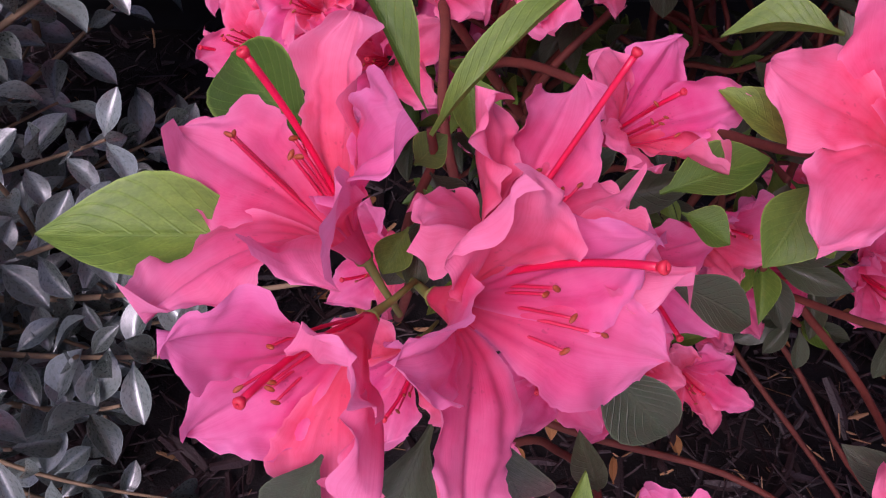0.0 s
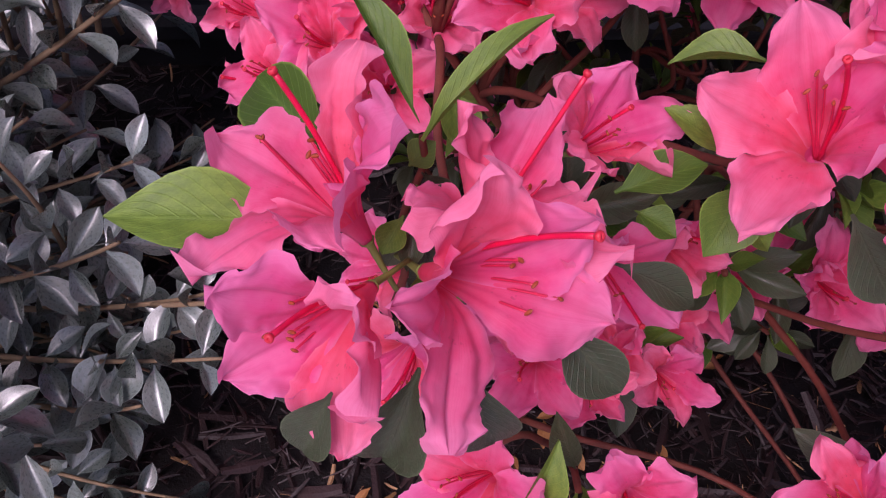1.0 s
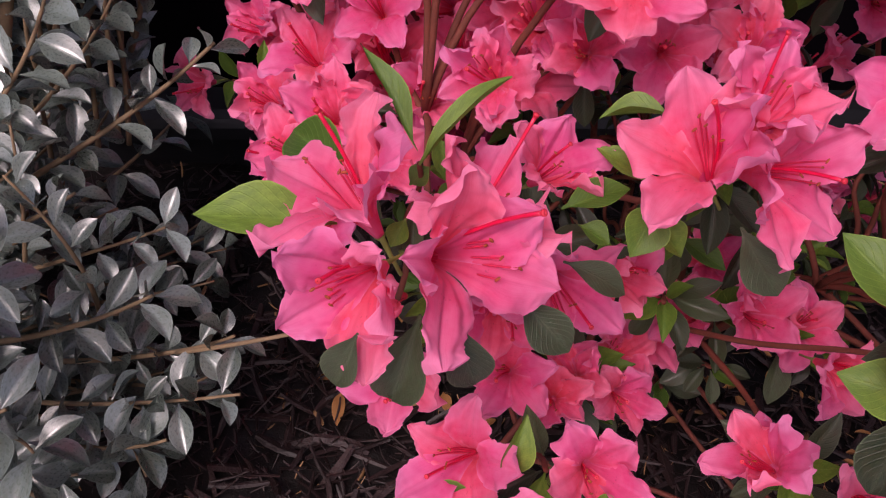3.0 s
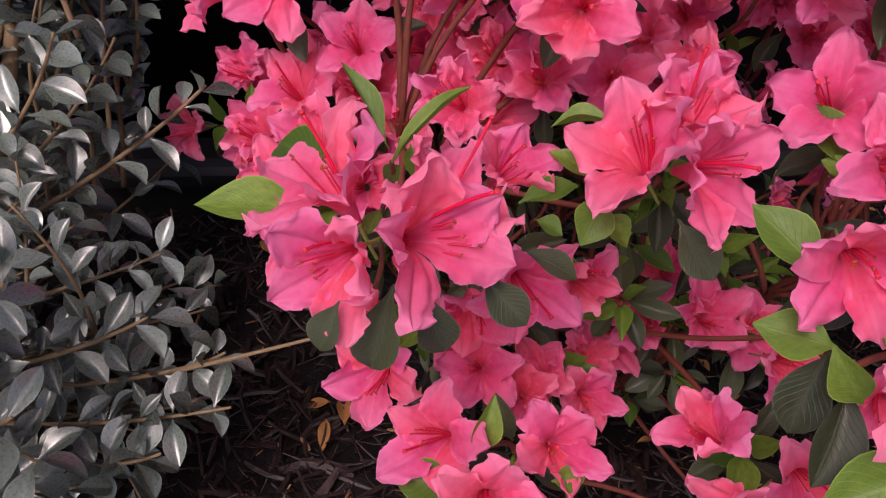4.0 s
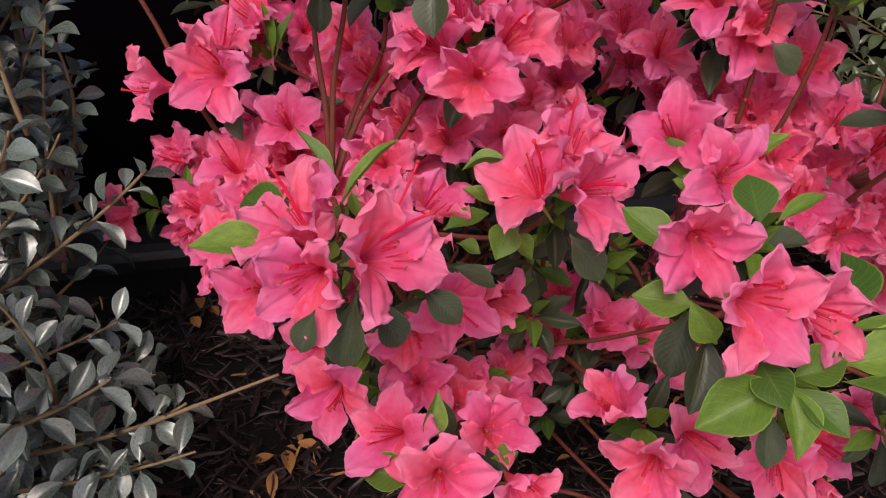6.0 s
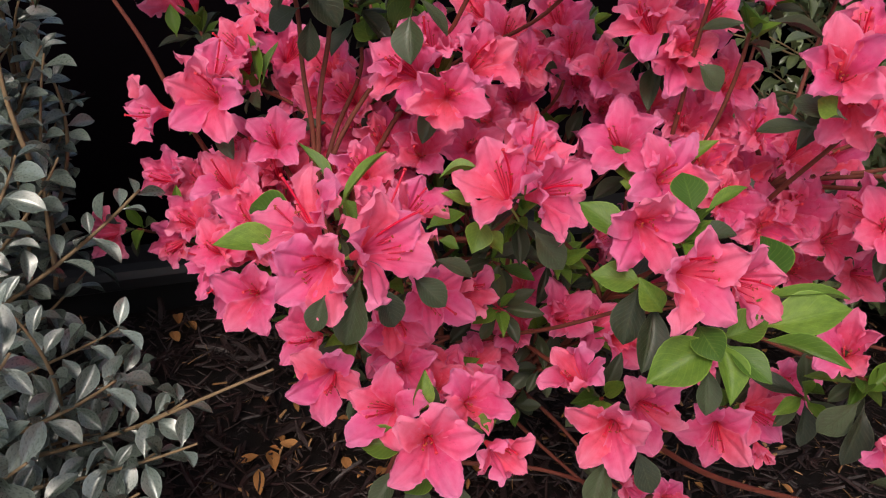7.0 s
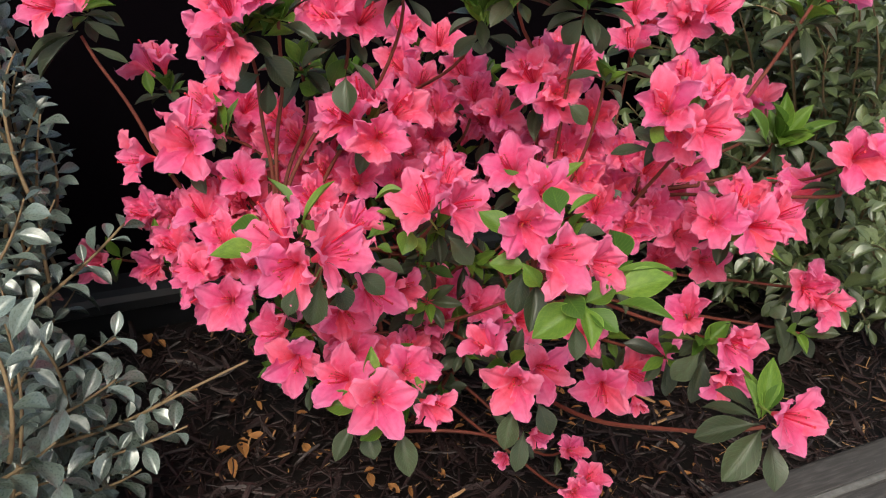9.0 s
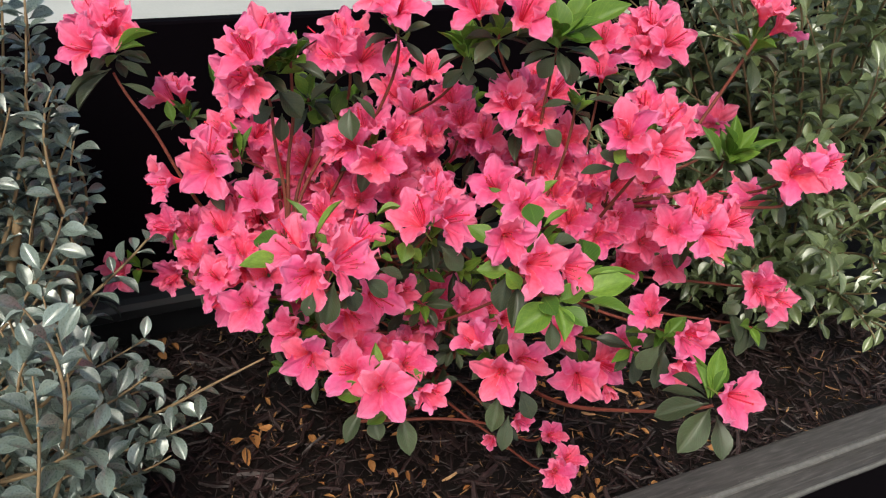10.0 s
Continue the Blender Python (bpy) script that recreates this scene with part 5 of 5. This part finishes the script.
WOOD = wood_material()
BLACK = plain_material("black_panel", (0.0022, 0.0014, 0.0024), 0.85, 0.3, 60)
BLACK.node_tree.nodes["Principled BSDF"].inputs["Specular IOR Level"].default_value = 0.02
LINER = plain_material("black_liner", (0.009, 0.009, 0.011), 0.4, 0.3, 80)
planter = thing("planter_box", "dark planter trough with weathered grey timber rim, black back panel", "planter", at=(0, 0, -0.45))
P_INV = Matrix.Translation((0, 0, 0.45))
# worn timber edges; the pale grey also paints in their highlight
WORN_SHEEN = plain_material("worn_edge_sheen", (0.125, 0.117, 0.113), 0.4, 0.6, 140)
rim = [(0.056, 0.018), (0.0545, 0.028), (0.051, 0.0315), (0.046, 0.0325), (0.012, 0.0328), (0.009, 0.031), (0.001, 0.031), (0.0, 0.0262), (-0.0245, 0.0262), (-0.0245, 0.018)]
under("front_rim", board_mesh("front_rim", rim, -1.6, 2.2, WOOD, 60), planter, P_INV, "weathered dark grey timber rim")
bead = [(0.0105, 0.0312), (0.0095, 0.0335), (0.0070, 0.0350), (0.0040, 0.0352), (0.0015, 0.0340), (0.0005, 0.0312)]
under("bead", board_mesh("bead", bead, -1.6, 2.2, WORN_SHEEN, 60), planter, P_INV, "worn moulded edge, pale with painted highlight")
step = [(-0.0040, 0.0264), (-0.0045, 0.0276), (-0.0140, 0.0280), (-0.0150, 0.0264)]
under("step", board_mesh("step", step, -1.6, 2.2, WOOD, 60), planter, P_INV)
lip = [(-0.0235, 0.0264), (-0.0238, 0.0276), (-0.0250, 0.0280), (-0.0262, 0.0272), (-0.0262, 0.0230), (-0.0247, 0.0230), (-0.0247, 0.0264)]
under("lip", board_mesh("lip", lip, -1.6, 2.2, WORN_SHEEN, 60), planter, P_INV, "worn outer lip, pale with painted highlight")
under("front_board", board_mesh("front_board", [(0.045, 0.0178), (-0.0225, 0.0178), (-0.0225, -0.45), (0.045, -0.45)], -1.6, 2.2, BLACK, 8), planter, P_INV)
under("back_panel", board_mesh("back_panel", [(0.652, 0.437), (0.654, 0.440), (0.676, 0.440), (0.678, 0.437), (0.678, -0.45), (0.652, -0.45)], -1.6, 2.2, BLACK, 8, 0.0003), planter, P_INV, "matt black back panel")
ledge = [(0.652, 0.070), (0.622, 0.064), (0.612, 0.060), (0.607, 0.052), (0.606, 0.040), (0.612, 0.036), (0.622, 0.040), (0.622, -0.03), (0.652, -0.03)]
under("liner_lip", board_mesh("liner_lip", ledge, -1.6, 2.2, LINER, 24), planter, P_INV, "black plastic liner lip")
for x in (-1.6, 2.17):
    under("end_board", board_mesh("end_board", [(0.05, 0.02), (0.65, 0.02), (0.65, -0.45), (0.05, -0.45)], x, x + 0.03, BLACK, 2), planter, P_INV)


def paving_material():
    m, nt, b = nodes("pale_paving")
    obj = nt.nodes.new("ShaderNodeTexCoord").outputs["Object"]
    n, f = noise_tex(nt, 1.6, 6.0, obj), noise_tex(nt, 60, 4.0, obj)
    col = mix(nt, n, (0.36, 0.355, 0.345), (0.56, 0.55, 0.54))
    col = mix(nt, maths(nt, "MULTIPLY", f, 0.35), col, (0.24, 0.235, 0.225))
    nt.links.new(col, b.inputs["Base Color"])
    b.inputs["Roughness"].default_value = 0.8
    bump(nt, b, f, 0.3, 0.002)
    return m


ground = shape("ground", [(-400, -400, -0.45), (400, -400, -0.45), (400, 400, -0.45), (-400, 400, -0.45)], [(0, 1, 2, 3)], paving_material())
tagged(new("ground", ground), "pale concrete paving beyond the planter", "ground", kind="structure")


def mulch_material(name, dark, light):
    m, nt, b = nodes(name)
    obj = nt.nodes.new("ShaderNodeTexCoord").outputs["Object"]
    n, f = noise_tex(nt, 70, 6.0, obj), noise_tex(nt, 500, 4.0, obj)
    c = chance(nt)
    col = mix(nt, maths(nt, "MULTIPLY", maths(nt, "ADD", c, n), 0.5), dark, light)
    col = mix(nt, maths(nt, "MULTIPLY", f, 0.6), col, tuple(0.45 * x for x in dark))
    nt.links.new(col, b.inputs["Base Color"])
    b.inputs["Roughness"].default_value = 0.48
    b.inputs["Specular IOR Level"].default_value = 0.35
    bump(nt, b, mix(nt, 0.5, n, f), 0.8, 0.0015)
    return m


MULCH = mulch_material("mulch", (0.0045, 0.0026, 0.0028), (0.064, 0.034, 0.033))
SOIL = mulch_material("soil", (0.004, 0.003, 0.003), (0.018, 0.012, 0.010))
STRAW = mulch_material("pale_chip", (0.22, 0.10, 0.035), (0.55, 0.32, 0.16))


def lie(x, y):
    return 0.006 * noise.noise((x * 9, y * 9, 3.0)) + 0.004 * noise.noise((x * 31, y * 31, 7.0)) - 0.004


nx, ny = 220, 66
verts = []
for i in range(ny):
    for j in range(nx):
        x, y = -1.57 + 3.74 * j / (nx - 1), 0.05 + 0.575 * i / (ny - 1)
        verts.append((x, y, lie(x, y) + 0.003 * noise.noise((x * 90, y * 90, 1.0))))
mulch = tagged(new("mulch_bed", shape("mulch_bed", verts, grid_faces(ny, nx), SOIL)), "dark brown shredded bark mulch filling the planter", "mulch", kind="structure")

chip_rng = random.Random(77)


def chip_data(rng, thin):
    n, verts, faces = 5, [], []
    bend, wid = rng.uniform(-0.05, 0.05), rng.uniform(0.08, 0.2) * thin
    for i in range(n):
        q = i / (n - 1)
        w = wid * (0.35 + 0.65 * math.sin(math.pi * (0.12 + 0.76 * q))) * rng.uniform(0.75, 1.2)
        t = wid * rng.uniform(0.25, 0.5)
        c = bend * math.sin(math.pi * q)
        verts += [(q - 0.5, c - w, 0), (q - 0.5, c - 0.2 * w, t), (q - 0.5, c + w, t * 0.6), (q - 0.5, c + 0.6 * w, -t)]
    for i in range(n - 1):
        for k in range(4):
            faces.append((4 * i + k, 4 * i + (k + 1) % 4, 4 * i + 4 + (k + 1) % 4, 4 * i + 4 + k))
    faces += [(3, 2, 1, 0), tuple(4 * (n - 1) + k for k in range(4))]
    return verts, faces


CHIPS = [chip_data(chip_rng, t) for t in (0.9, 0.6, 0.35, 0.7, 0.25, 0.45, 0.2, 0.3, 0.22, 0.5)]
CHIP_MESH = {}
for nm, mat in (("dark", MULCH), ("pale", STRAW)):
    CHIP_MESH[nm] = [shape("bark_chip", v, f, mat, smooth=False) for v, f in CHIPS]
chips = []
for _ in range(22000):
    x, y = chip_rng.uniform(-0.4, 1.0), chip_rng.uniform(0.058, 0.61)
    ln = chip_rng.choice((0.004, 0.005, 0.007, 0.009, 0.011, 0.014, 0.018, 0.026, 0.036)) * chip_rng.uniform(0.7, 1.2)
    pale = chip_rng.random() < (0.075 if x > 0.02 else 0.03)
    if pale:
        ln = min(ln, 0.02)
    m = Matrix.Translation((x, y, lie(x, y) + chip_rng.uniform(0.001, 0.012))) @ Euler((chip_rng.uniform(-0.7, 0.7), chip_rng.uniform(-0.5, 0.5), chip_rng.uniform(0, 6.28))).to_matrix().to_4x4()
    chips.append((pale, m @ Matrix.Diagonal((ln, ln, ln, 1)), chip_rng.randrange(len(CHIPS))))
chips.sort(key=lambda c: (c[1].translation - Vector((0.1, 0.12, 0))).length)
for pale, m, k in chips[:300]:
    under("bark_chip", CHIP_MESH["pale" if pale else "dark"][k], mulch, m)
for tone in (False, True):
    V, F, base = [], [], 0
    for pale, m, k in chips[300:]:
        if pale == tone:
            v, f = CHIPS[k]
            V.append(np.asarray(v) @ np.array(m.to_3x3()).T + np.array(m.translation))
            F += [tuple(i + base for i in q) for q in f]
            base += len(v)
    tagged(under("bark_chips", shape("bark_chips", np.concatenate(V).tolist(), F, STRAW if tone else MULCH, smooth=False), mulch), kind="stuff")

DRY = leaf_material("dry_leaf", (0.26, 0.095, 0.028), (0.50, 0.24, 0.085), (0.34, 0.15, 0.05), 0.6, 0.2, 0.2, 0.3)
LEAVES["dry"] = leaf_set("dry_leaf", 8, DRY, 0.52, 0.8, 5, 0.12, 0.18)
fall = random.Random(12)


def dry_leaf(x, y, ln, label="curled orange-brown fallen leaf on dark mulch"):
    a = fall.uniform(0, 6.283)
    m = Matrix.Translation((x, y, lie(x, y) + 0.011)) @ Euler((fall.uniform(-0.15, 0.25), fall.uniform(-0.3, 0.3), a)).to_matrix().to_4x4() @ Matrix.Diagonal((ln * fall.uniform(0.3, 0.5), ln, ln, 1))
    ob = new("fallen_leaf", fall.choice(LEAVES["dry"])[0])
    ob.matrix_basis = m
    tagged(ob, label, "leaf", "fallen leaves on the mulch")


for x, y, ln in ((0.0, 0.318, 0.030), (0.014, 0.310, 0.032), (0.004, 0.338, 0.024), (0.045, 0.338, 0.022), (0.08, 0.316, 0.020), (0.03, 0.35, 0.018),
                 (-0.046, 0.566, 0.026), (-0.055, 0.558, 0.022), (-0.035, 0.574, 0.02), (0.13, 0.24, 0.02), (0.16, 0.19, 0.018)):
    dry_leaf(x, y, ln)
for _ in range(110):
    dry_leaf(fall.uniform(0.0, 0.6), fall.uniform(0.07, 0.42), fall.uniform(0.008, 0.018), "small tan scrap of leaf on dark mulch")


# ---- neighbouring shrubs ----
def twig(store, shrub, points, r0, r1, gap=0.013, size=0.022, start=0.15, rng=random.Random(9), n=16, kind="box"):
    """A stem with pairs of leaves, each pair turned a quarter from the last."""
    path = bezier(points, n)
    v, f = tube_data([p - shrub.location for p in path], [r0 + (r1 - r0) * i / (n - 1) for i in range(n)], 6)
    under("stem", shape("stem", v, f, TWIG), shrub)
    total = sum((b - a).length for a, b in zip(path, path[1:]))
    d, k = total * start, 0
    while d < total:
        f = d / total * (n - 1)
        i = min(n - 2, int(f))
        p = path[i].lerp(path[i + 1], f - i)
        t = (path[i + 1] - path[i]).normalized()
        fr = frame_of(t)
        for half in (0, 1):
            if rng.random() < 0.12:
                continue
            a = k * 1.5708 + half * 3.1416 + rng.uniform(-0.4, 0.4) + 0.6
            tilt = rng.uniform(0.7, 1.35)
            w = fr @ Vector((math.cos(a) * math.sin(tilt), math.sin(a) * math.sin(tilt), math.cos(tilt)))
            ln = size * rng.uniform(0.7, 1.2)
            nrm = Vector((rng.uniform(-0.7, 0.7), rng.uniform(-0.8, 0.35), 1.0)) if tilt > 0.95 else t * 0.5 + Vector((rng.uniform(-0.5, 0.5), rng.uniform(-0.7, 0.3), 0.8))
            store.append((kind, leaf_pose(p + w * 0.002, p + w * ln, nrm, ln * (rng.uniform(0.40, 0.52) if kind == "grey" else rng.uniform(0.37, 0.47))), rng.randrange(9)))
        d += gap * rng.uniform(0.8, 1.25)
        k += 1


def boxwood(at, label, tips, main, near, kind="box", sprays=()):
    shrub = thing("boxwood_shrub", label, "shrub", "evergreen shrubs in the planter", at=at)
    foot, store, rng = Vector(at), [], random.Random(int(at[0] * 100) + 500)
    for tip in main:
        tip = Vector(tip)
        base = foot + Vector((rng.uniform(-0.04, 0.04), rng.uniform(-0.04, 0.04), 0))
        twig(store, shrub, [base, base.lerp(tip, 0.7) * 1.0 - Vector((0, 0, base.lerp(tip, 0.7).z - 0.09)), Vector((tip.x - 0.01, tip.y, tip.z * 0.45)), tip - Vector((0, 0, 0.06)), tip], 0.0026, 0.0012, rng=rng, size=0.028, gap=0.014, start=0.08, kind=kind)
    for start, tip, size, thick in sprays:
        start, tip = Vector(start), Vector(tip)
        sag = Vector((rng.uniform(-0.01, 0.01), rng.uniform(-0.01, 0.01), -0.12 * (tip - start).length))
        inner = foot.lerp(start, 0.6) + Vector((0, 0, start.z * 0.2))
        twig(store, shrub, [inner, start, start.lerp(tip, 0.55) + sag, tip], thick, thick * 0.4, size=size * 1.1, gap=0.0125, start=0.14, rng=rng, kind=kind)
    for tip, size in tips:
        tip = Vector(tip)
        inner = foot.lerp(tip, rng.uniform(0.25, 0.5))
        inner.z = tip.z * rng.uniform(0.35, 0.8)
        if tip.z > 0.24 and kind == "grey":
            inner = tip + Vector((rng.uniform(-0.05, 0.03), rng.uniform(-0.04, 0.04), -rng.uniform(0.12, 0.2)))
        side = Vector((rng.uniform(-0.04, 0.04), rng.uniform(-0.04, 0.04), rng.uniform(-0.02, 0.05)))
        twig(store, shrub, [inner, inner.lerp(tip, 0.5) + side, tip], 0.0022, 0.0008, size=size, gap=0.6 * size, rng=rng, kind=kind)
    grow(shrub, Matrix.Translation(-foot), store, near)
    return shrub


left_rng = random.Random(3)
left_tips = []
while len(left_tips) < 66:
    x, y, z = left_rng.uniform(-0.33, -0.06), left_rng.uniform(0.14, 0.58), left_rng.uniform(0.02, 0.34)
    edge = -0.165 + 0.06 * (y - 0.43) + 0.085 * min(1.0, max(0.0, (0.24 - z) / 0.14)) - 0.1 * max(0, (0.18 - y) / 0.1)
    if z < 0.2 and left_rng.random() < 0.4:
        continue
    if x < edge and left_rng.random() < math.exp((x - edge) / 0.10):
        left_tips.append(((x, y, z), 0.031))
for _ in range(20):
    z = left_rng.uniform(0.24, 0.58)
    x = -0.122 - 0.13 * (z - 0.3) - 0.065 * left_rng.random()
    left_tips.append(((x, left_rng.uniform(0.42, 0.52), z), 0.027))
# long arching sprays over the mulch and up along the panel: foot, tip, leaf size, thickness at the foot
SPRAYS = [
    ((-0.225, 0.360, 0.175), (-0.076, 0.383, 0.274), 0.026, 0.0030), ((-0.200, 0.265, 0.135), (-0.110, 0.256, 0.183), 0.026, 0.0026),
    ((-0.190, 0.235, 0.110), (-0.060, 0.203, 0.156), 0.025, 0.0022), ((-0.200, 0.225, 0.090), (-0.103, 0.196, 0.126), 0.027, 0.0024),
    ((-0.230, 0.320, 0.170), (-0.160, 0.322, 0.206), 0.027, 0.0026), ((-0.210, 0.300, 0.160), (-0.104, 0.290, 0.205), 0.025, 0.0020),
    ((-0.220, 0.230, 0.180), (-0.168, 0.211, 0.252), 0.033, 0.0026), ((-0.230, 0.190, 0.140), (-0.165, 0.165, 0.200), 0.034, 0.0024),
    ((-0.240, 0.220, 0.090), (-0.150, 0.180, 0.120), 0.032, 0.0024), ((-0.215, 0.380, 0.200), (-0.134, 0.406, 0.297), 0.027, 0.0024),
    ((-0.215, 0.440, 0.200), (-0.128, 0.490, 0.310), 0.026, 0.0024), ((-0.225, 0.350, 0.220), (-0.160, 0.364, 0.320), 0.028, 0.0026),
    ((-0.150, 0.330, 0.110), (-0.085, 0.320, 0.130), 0.024, 0.0020), ((-0.150, 0.280, 0.080), (-0.085, 0.255, 0.110), 0.025, 0.0020),
    ((-0.240, 0.440, 0.280), (-0.150, 0.486, 0.385), 0.025, 0.0024), ((-0.235, 0.470, 0.330), (-0.172, 0.500, 0.440), 0.024, 0.0022),
    ((-0.250, 0.420, 0.300), (-0.190, 0.420, 0.420), 0.027, 0.0024), ((-0.250, 0.460, 0.360), (-0.200, 0.480, 0.500), 0.026, 0.0024),
    ((-0.260, 0.400, 0.340), (-0.225, 0.400, 0.490), 0.028, 0.0024), ((-0.270, 0.450, 0.400), (-0.225, 0.470, 0.560), 0.026, 0.0024),
]
SPRAYS += [((-0.13, 0.25, 0.13), (-0.063, 0.229, 0.176), 0.022, 0.0022), ((-0.205, 0.43, 0.27), (-0.160, 0.45, 0.52), 0.027, 0.0030), ((-0.215, 0.44, 0.30), (-0.175, 0.46, 0.57), 0.026, 0.0028)]
grey_shrub = boxwood((-0.34, 0.32, 0.0), "evergreen shrub with glossy oval leaves, grey-green with painted sky sheen, in the mulch", left_tips, [(-0.245, 0.43, 0.60), (-0.265, 0.47, 0.58), (-0.285, 0.38, 0.54)], (-0.1, 0.2, 0.25), "grey", SPRAYS)

# a pruned stem, cut across, and a bare twig that lies over the mulch
for points, r0, r1 in ((((-0.30, 0.36, 0.02), (-0.235, 0.41, 0.16), (-0.214, 0.42, 0.249), (-0.199, 0.42, 0.301)), 0.0060, 0.0052), (((-0.10, 0.245, 0.145), (-0.062, 0.212, 0.186), (-0.004, 0.202, 0.213)), 0.0015, 0.0010)):
    v, f = tube_data([p - grey_shrub.location for p in bezier(points, 14)], [r0 + (r1 - r0) * i / 13 for i in range(14)], 9)
    under("stem", shape("stem", v, f, TWIG), grey_shrub)

right_rng = random.Random(4)
right_tips = []
while len(right_tips) < 310:
    x, y, z = right_rng.uniform(0.55, 1.3), right_rng.uniform(0.10, 0.64), right_rng.uniform(0.05, 0.64)
    edge = 0.60 + 0.06 * max(0.0, (0.3 - y) / 0.2) - 0.06 * z + (0.08 if z < 0.12 else 0)
    if x > edge and right_rng.random() < math.exp(-(x - edge) / 0.2) + 0.1:
        right_tips.append(((x, y, z), right_rng.uniform(0.025, 0.035)))
boxwood((0.95, 0.38, 0.0), "bushy olive green boxwood with small oval leaves", right_tips, [(0.8, 0.4, 0.5), (0.95, 0.5, 0.55), (1.1, 0.4, 0.5), (0.75, 0.3, 0.4)], (0.65, 0.2, 0.3))
